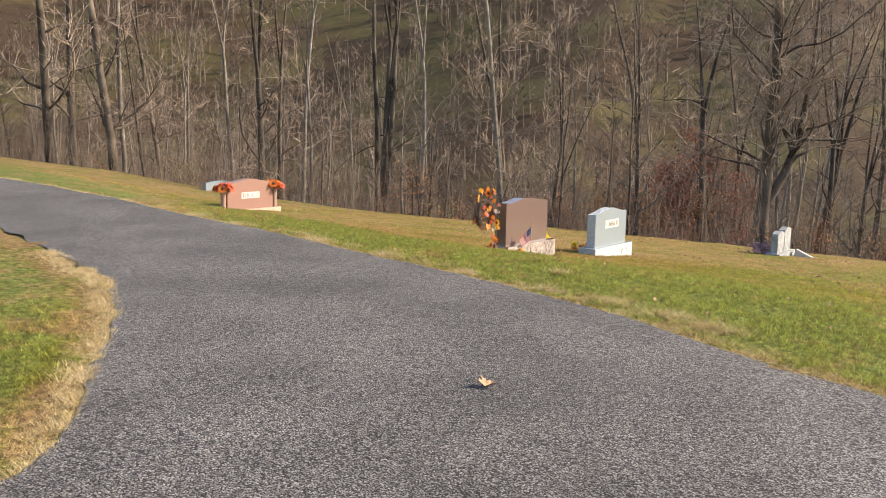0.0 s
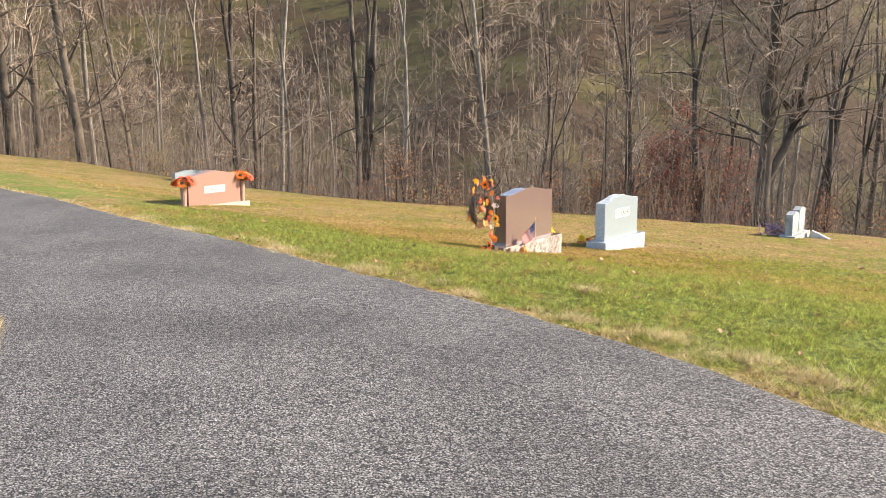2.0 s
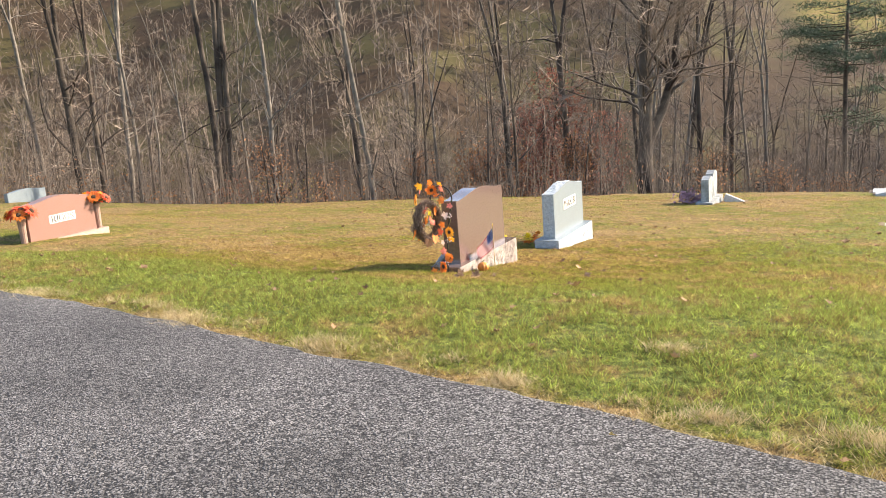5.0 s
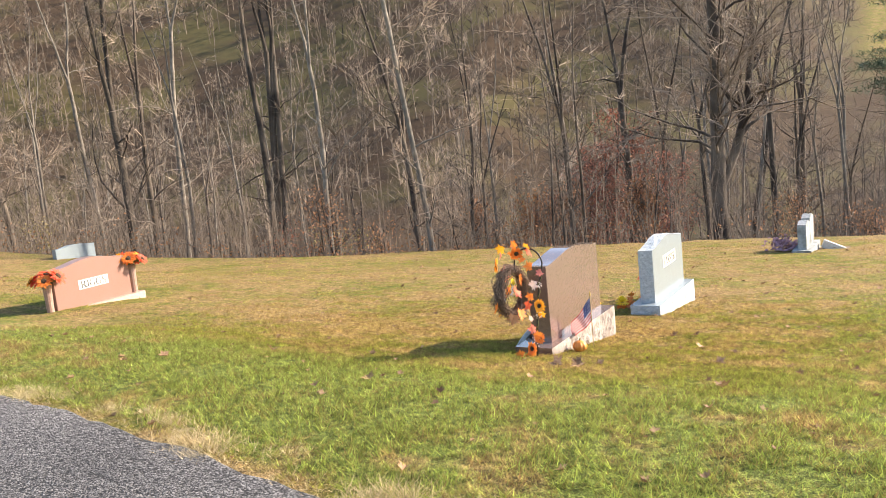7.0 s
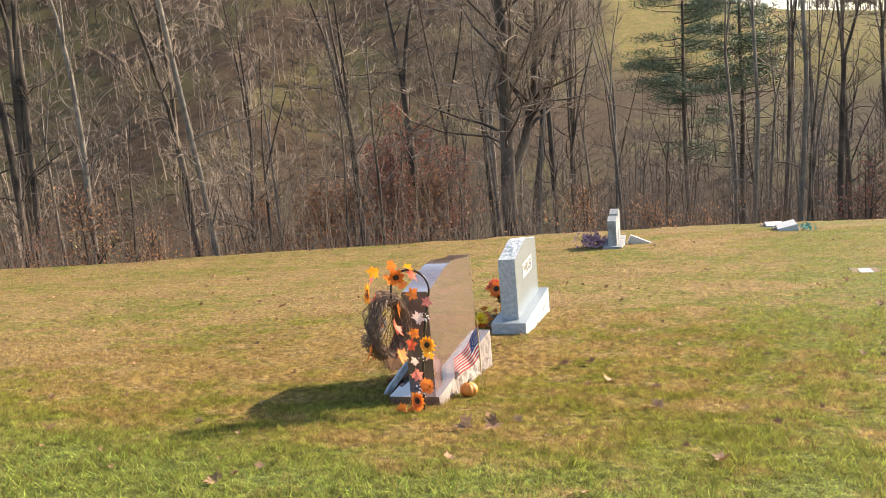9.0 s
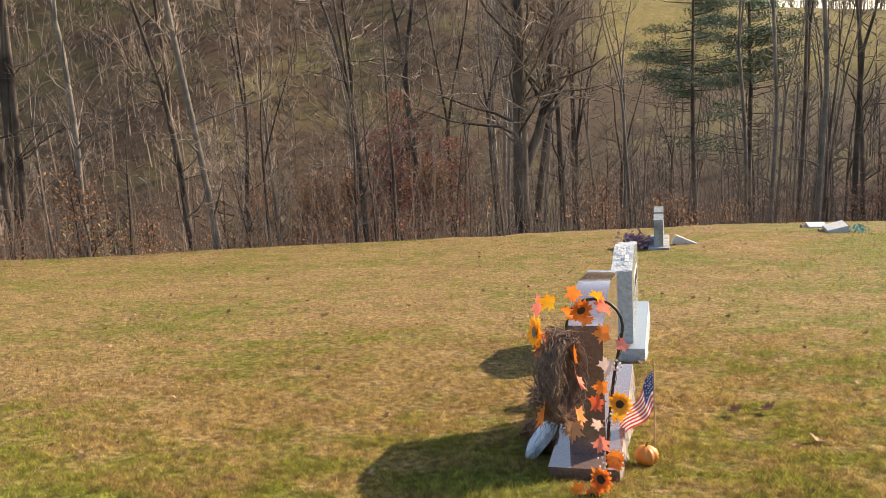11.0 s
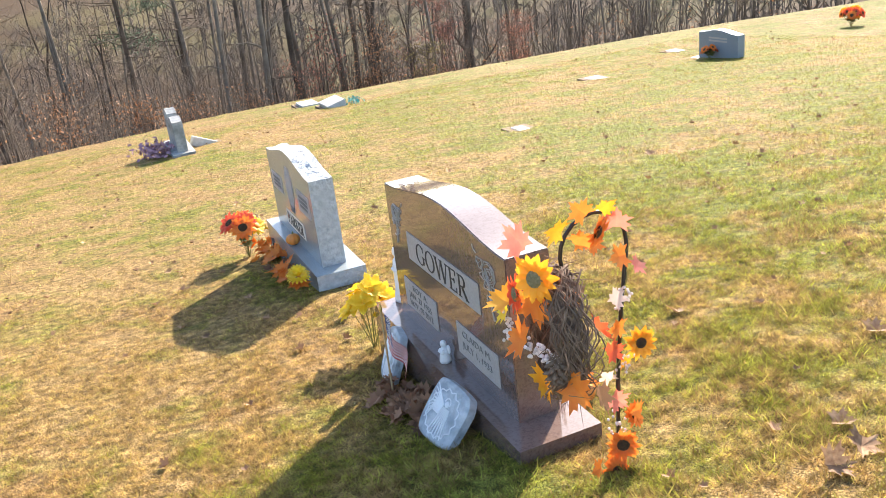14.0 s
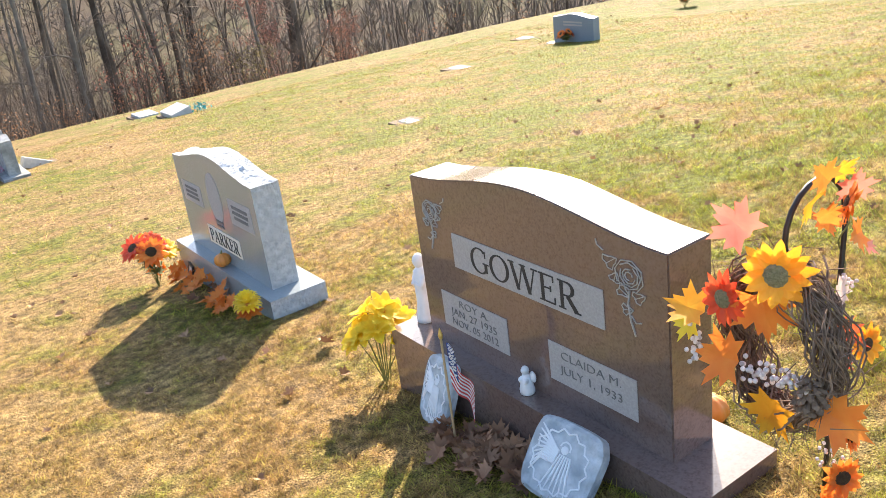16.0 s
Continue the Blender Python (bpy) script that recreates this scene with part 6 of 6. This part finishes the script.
def leaf_scatter():
    rng = random.Random(12)
    base = []
    for k in range(3):
        g = Geo()
        maple_leaf(g, (0, -0.4, 0), (0, 1, 0), (0.2 * k - 0.2, 0, 1), 1.0, 0.5 + 0.2 * k)
        g.v = [(x, y, z + 0.12 * math.sin(2.5 * x + k) * (1 if k else -1)) for x, y, z in g.v]
        base.append(g.mesh("fallen_leaf", M_DEADLEAF))
    big = [(-5.54, 8.42, 0.1), (-6.4, 7.74, 0.1), (-6.55, 7.7, 0.1), (-6.3, 7.9, 0.085), (-6.3, 9.84, 0.1), (-3.4, 12.86, 0.1), (-10.44, 13.25, 0.1), (-2.36, 1.57, 0.12), (-14.1, 17.7, 0.12), (-5.9, 9.3, 0.09), (-6.1, 9.9, 0.1), (-8.9, 7.2, 0.09), (-7.4, 6.5, 0.08), (-9.4, 6.5, 0.09), (-5.2, 7.1, 0.09), (-4.2, 6.6, 0.08)]
    for k, (x, y, s) in enumerate(big):
        ob = new("fallen_leaf", base[k % 3])
        ob.matrix_world = pose(x, y, gz(x, y) + (0.012 if not on_road(x, y) else 0.014), rng.uniform(-18, 18), rng.uniform(-18, 18), rng.uniform(0, 360)) @ Matrix.Diagonal((s, s, s, 1))
        tagged(ob, "curled dry brown leaf lying on the ground", "leaf", "larger fallen leaves")
    g = Geo()
    for k in range(1900):
        if k < 420:
            x, y = rng.uniform(-13, 2), rng.uniform(3.5, 15)
        else:
            x, y = rng.uniform(-24, 9), rng.uniform(10, 40)
        if float(beyond_brow(np.array([x]), np.array([y]))[0][0]) > 0 or (on_road(x, y) and rng.random() < 0.97):
            continue
        t = rng.uniform(0, 6.283)
        maple_leaf(g, (x, y, gz(x, y) + 0.012), (math.cos(t), math.sin(t), rng.uniform(-0.3, 0.3)), (rng.uniform(-0.4, 0.4), rng.uniform(-0.4, 0.4), 1), rng.uniform(0.03, 0.08) * (0.75 if k < 420 else 0.85), rng.uniform(0.4, 1.0))
    tagged(new("leaf_litter", g.mesh("leaf_litter", M_DEADLEAF)), "dry brown leaves strewn over the lawn", "leaves", kind="stuff")
    g = Geo()
    for cx, cy, n, r in ((-7.4, 9.25, 75, 0.12), (-7.36, 9.05, 40, 0.1), (-7.25, 12.0, 26, 0.16), (-7.4, 10.9, 4, 0.3)):
        for _ in range(n):
            x, y = rng.gauss(cx, r * 0.5), rng.gauss(cy, r)
            if x > -7.29 and abs(cx + 7.4) < 0.1 and y < 10:
                continue
            t = rng.uniform(0, 6.283)
            maple_leaf(g, (x, y, gz(x, y) + rng.uniform(0.0, 0.045)), (math.cos(t), math.sin(t), rng.uniform(-0.6, 0.6)), (rng.uniform(-0.8, 0.8), rng.uniform(-0.8, 0.8), 1), rng.uniform(0.05, 0.09), 0.6)
    tagged(new("leaf_heap", g.mesh("leaf_heap", M_PILE)), "dark dry leaves heaped against the gravestone bases", "leaves", kind="stuff")


def flat_marker(at, w, d, h, label, turn=0.0, tilt=0.0, material=None):
    ob = thing("flat_marker", at, label, "grave marker", "flat grave markers", turn=turn)
    part("slab", bevelled(slab(-d / 2, d / 2, -w / 2, w / 2, -0.06, h), 0.008, 2), material or M_MARKER, ob, at=pose(0, 0, 0, 0, tilt, 0))
    part("rim", bevelled(slab(-d / 2 - 0.1, d / 2 + 0.1, -w / 2 - 0.1, w / 2 + 0.1, -0.08, 0.008), 0.005, 1), M_DIRT, ob, "bare earth round the slab")


def house(at, turn, w, d, h, label):
    ob = thing("house", at, label, "house", "far houses", turn=turn)
    part("wall", slab(-w / 2, w / 2, -d / 2, d / 2, -1.0, h), M_SIDING, ob)
    g = Geo()
    o = 0.4
    vs = [(-w / 2 - o, -d / 2 - o, h - 0.1), (w / 2 + o, -d / 2 - o, h - 0.1), (w / 2 + o, d / 2 + o, h - 0.1), (-w / 2 - o, d / 2 + o, h - 0.1), (-w / 2 - o, 0, h + d * 0.3), (w / 2 + o, 0, h + d * 0.3)]
    g.add(vs, [(0, 1, 5, 4), (2, 3, 4, 5), (0, 4, 3), (1, 2, 5), (0, 3, 2, 1)])
    part("roof", g, M_ROOF, ob)
    for k in range(4):
        x = -w / 2 + w * (k + 0.5) / 4
        wn_ob = part("window", slab(x - 0.5, x + 0.5, -d / 2 - 0.05, -d / 2 + 0.02, 1.0, 2.3), M_SIDING, ob)
        part("pane", slab(x - 0.42, x + 0.42, -d / 2 - 0.06, -d / 2 - 0.03, 1.08, 2.22), M_PANE, wn_ob)


brown_stone()
grey_stone()
pink_stone()
plain_stone(-27.8, 18.26, 19.66, -0.25, 0.72, "pale grey granite gravestone beyond the pink one", M_GREY, M_GREYROUGH, 0, 2)
far_stone, _ = plain_stone(-6.9, 21.85, 23.0, -0.52, 0.66, "weathered grey double-topped gravestone on the slope", M_OLDGREY, M_OLDGREY, 1, 6)
dark_stone, dark_base = plain_stone(4.25, 20.15, 21.35, -0.66, 0.62, "dark blue-grey granite gravestone near the brow", M_SLATE, M_GREYROUGH, 0, 9)
small_bars(dark_stone, -0.093, 0, dark_base + 0.42, 0.6, 0.12, 2, -1, M_FROST, 2)
bouquet("flower_bouquet", (3.98, 20.8, gz(3.98, 20.8) + 0.02), [(M_ORANGE, M_DISC), (M_REDSILK, M_DISC)], 7, 0.14, 0.1, "orange silk flowers before the dark stone", 41, 0.2)
bouquet("flower_bouquet", (9.9, 22.5, gz(9.9, 22.5) + 0.02), [(M_ORANGE, M_DISC), (M_REDSILK, M_DISC), (M_YELLOWOR, M_DISC)], 14, 0.3, 0.13, "wide bouquet of orange silk flowers on the lawn", 44, 0.34)
flat_marker((5.24, 23.55, gz(5.24, 23.55)), 0.4, 0.3, 0.02, "pale flat marker in the far lawn")
flat_marker((-2.89, 16.53, gz(-2.89, 16.53)), 0.27, 0.18, 0.02, "small pale flat marker in bare earth")
flat_marker((-2.98, 25.6, gz(-2.98, 25.6)), 0.75, 0.45, 0.16, "pale slanted grave marker low in the grass", 0, -14)
flat_marker((-3.1, 27.6, gz(-3.1, 27.6)), 0.7, 0.45, 0.07, "pale flat grave marker in the grass")
flat_marker((1.2, 20.9, gz(1.2, 20.9)), 0.4, 0.3, 0.02, "flat marker sunk in dry grass", material=M_MARKER)
teal = Geo()
leaf_cloud(teal, random.Random(2), (0, 0, 0.1), (0.16, 0.2, 0.1), 70, 0.04)
tagged(new("teal_flowers", teal.mesh("teal_flowers", M_TEAL)), "faded teal silk flowers by a low marker", "flowers", kind="stuff").matrix_world = pose(-2.6, 25.2, gz(-2.6, 25.2))
mauve = Geo()
leaf_cloud(mauve, random.Random(3), (0, 0, 0.16), (0.3, 0.35, 0.17), 260, 0.05)
tagged(new("mauve_flowers", mauve.mesh("mauve_flowers", M_PURPLE)), "faded mauve silk flowers at the foot of the double stone", "flowers", kind="stuff").matrix_world = pose(-7.35, 22.2, gz(-7.35, 22.2))
flat_marker((-6.4, 22.9, gz(-6.4, 22.9)), 0.16, 0.5, 0.12, "pale broken stone piece leaning beside the double stone", 10, 25)
standing_figure((-7.12, 9.93, 0.441))
angel_figure((-7.205, 9.204, 0.441))
plaque((-7.43, 8.87, gz(-7.43, 8.87) - 0.01), 4, 38, 0.27, 0.25, "grey-white cast memorial plaque with a winged relief", 1)
plaque((-7.36, 9.6, gz(-7.36, 9.6) - 0.01), -6, 20, 0.19, 0.27, "rough white cast plaque leaning on the brown base", 2)
flag((-7.41, 9.385, gz(-7.41, 9.385)), 0.44, (0.66, -0.75, 0), "small limp grave flag before the brown stone", 3, 0.64, 0.33)
flag((-6.76, 8.98, gz(-6.76, 8.98)), 0.48, (-0.88, -0.47, 0), "small limp grave flag behind the brown stone", 5, 0.82, 0.5)
pumpkin((-6.80, 8.76, gz(-6.80, 8.76)), 0.065, "small orange pumpkin beside the brown base")
pumpkin((-7.19, 12.1, 0.1), 0.055, "small orange pumpkin on the grey base")
star_bouquet((-7.25, 10.12, gz(-7.25, 10.12)), "bunch of bright yellow silk flowers in the grass")
bouquet("flower_bouquet", (-7.42, 12.85, gz(-7.42, 12.85) + 0.02), [(M_REDSILK, M_DISC), (M_YELLOW, M_YELLOWOR), (M_REDSILK, M_DISC), (M_ORANGE, M_DISC)], 8, 0.15, 0.10, "red and yellow silk sunflower bouquet in autumn leaves", 51, 0.27)
mum((-7.34, 11.41, gz(-7.34, 11.41) + 0.05))
picture_frame((-7.29, 12.55, gz(-7.29, 12.55) - 0.005), -8)
trail = Geo()
trng = random.Random(6)
for k in range(46):
    yy = 11.6 + 1.35 * trng.random()
    xx = -7.33 + trng.gauss(0, 0.05)
    maple_leaf(trail, (xx, yy, gz(xx, yy) + trng.uniform(0.01, 0.12)), (trng.uniform(-1, 1), trng.uniform(-1, 1), trng.uniform(-0.2, 0.6)), (-0.6, trng.uniform(-0.5, 0.5), 0.7), trng.uniform(0.07, 0.1))
tagged(new("leaf_trail", trail.mesh("leaf_trail", M_ORANGE)), "orange silk maple leaves strewn along the grey base", "silk leaves", kind="stuff")
hook_and_garland()
wreath()
leaf_scatter()
house((57, 105, gz(57, 105)), 30, 10, 7, 3.0, "white house with a grey roof in the valley")
house((67, 99, gz(67, 99)), 25, 9, 6, 2.8, "small white house among the valley trees")
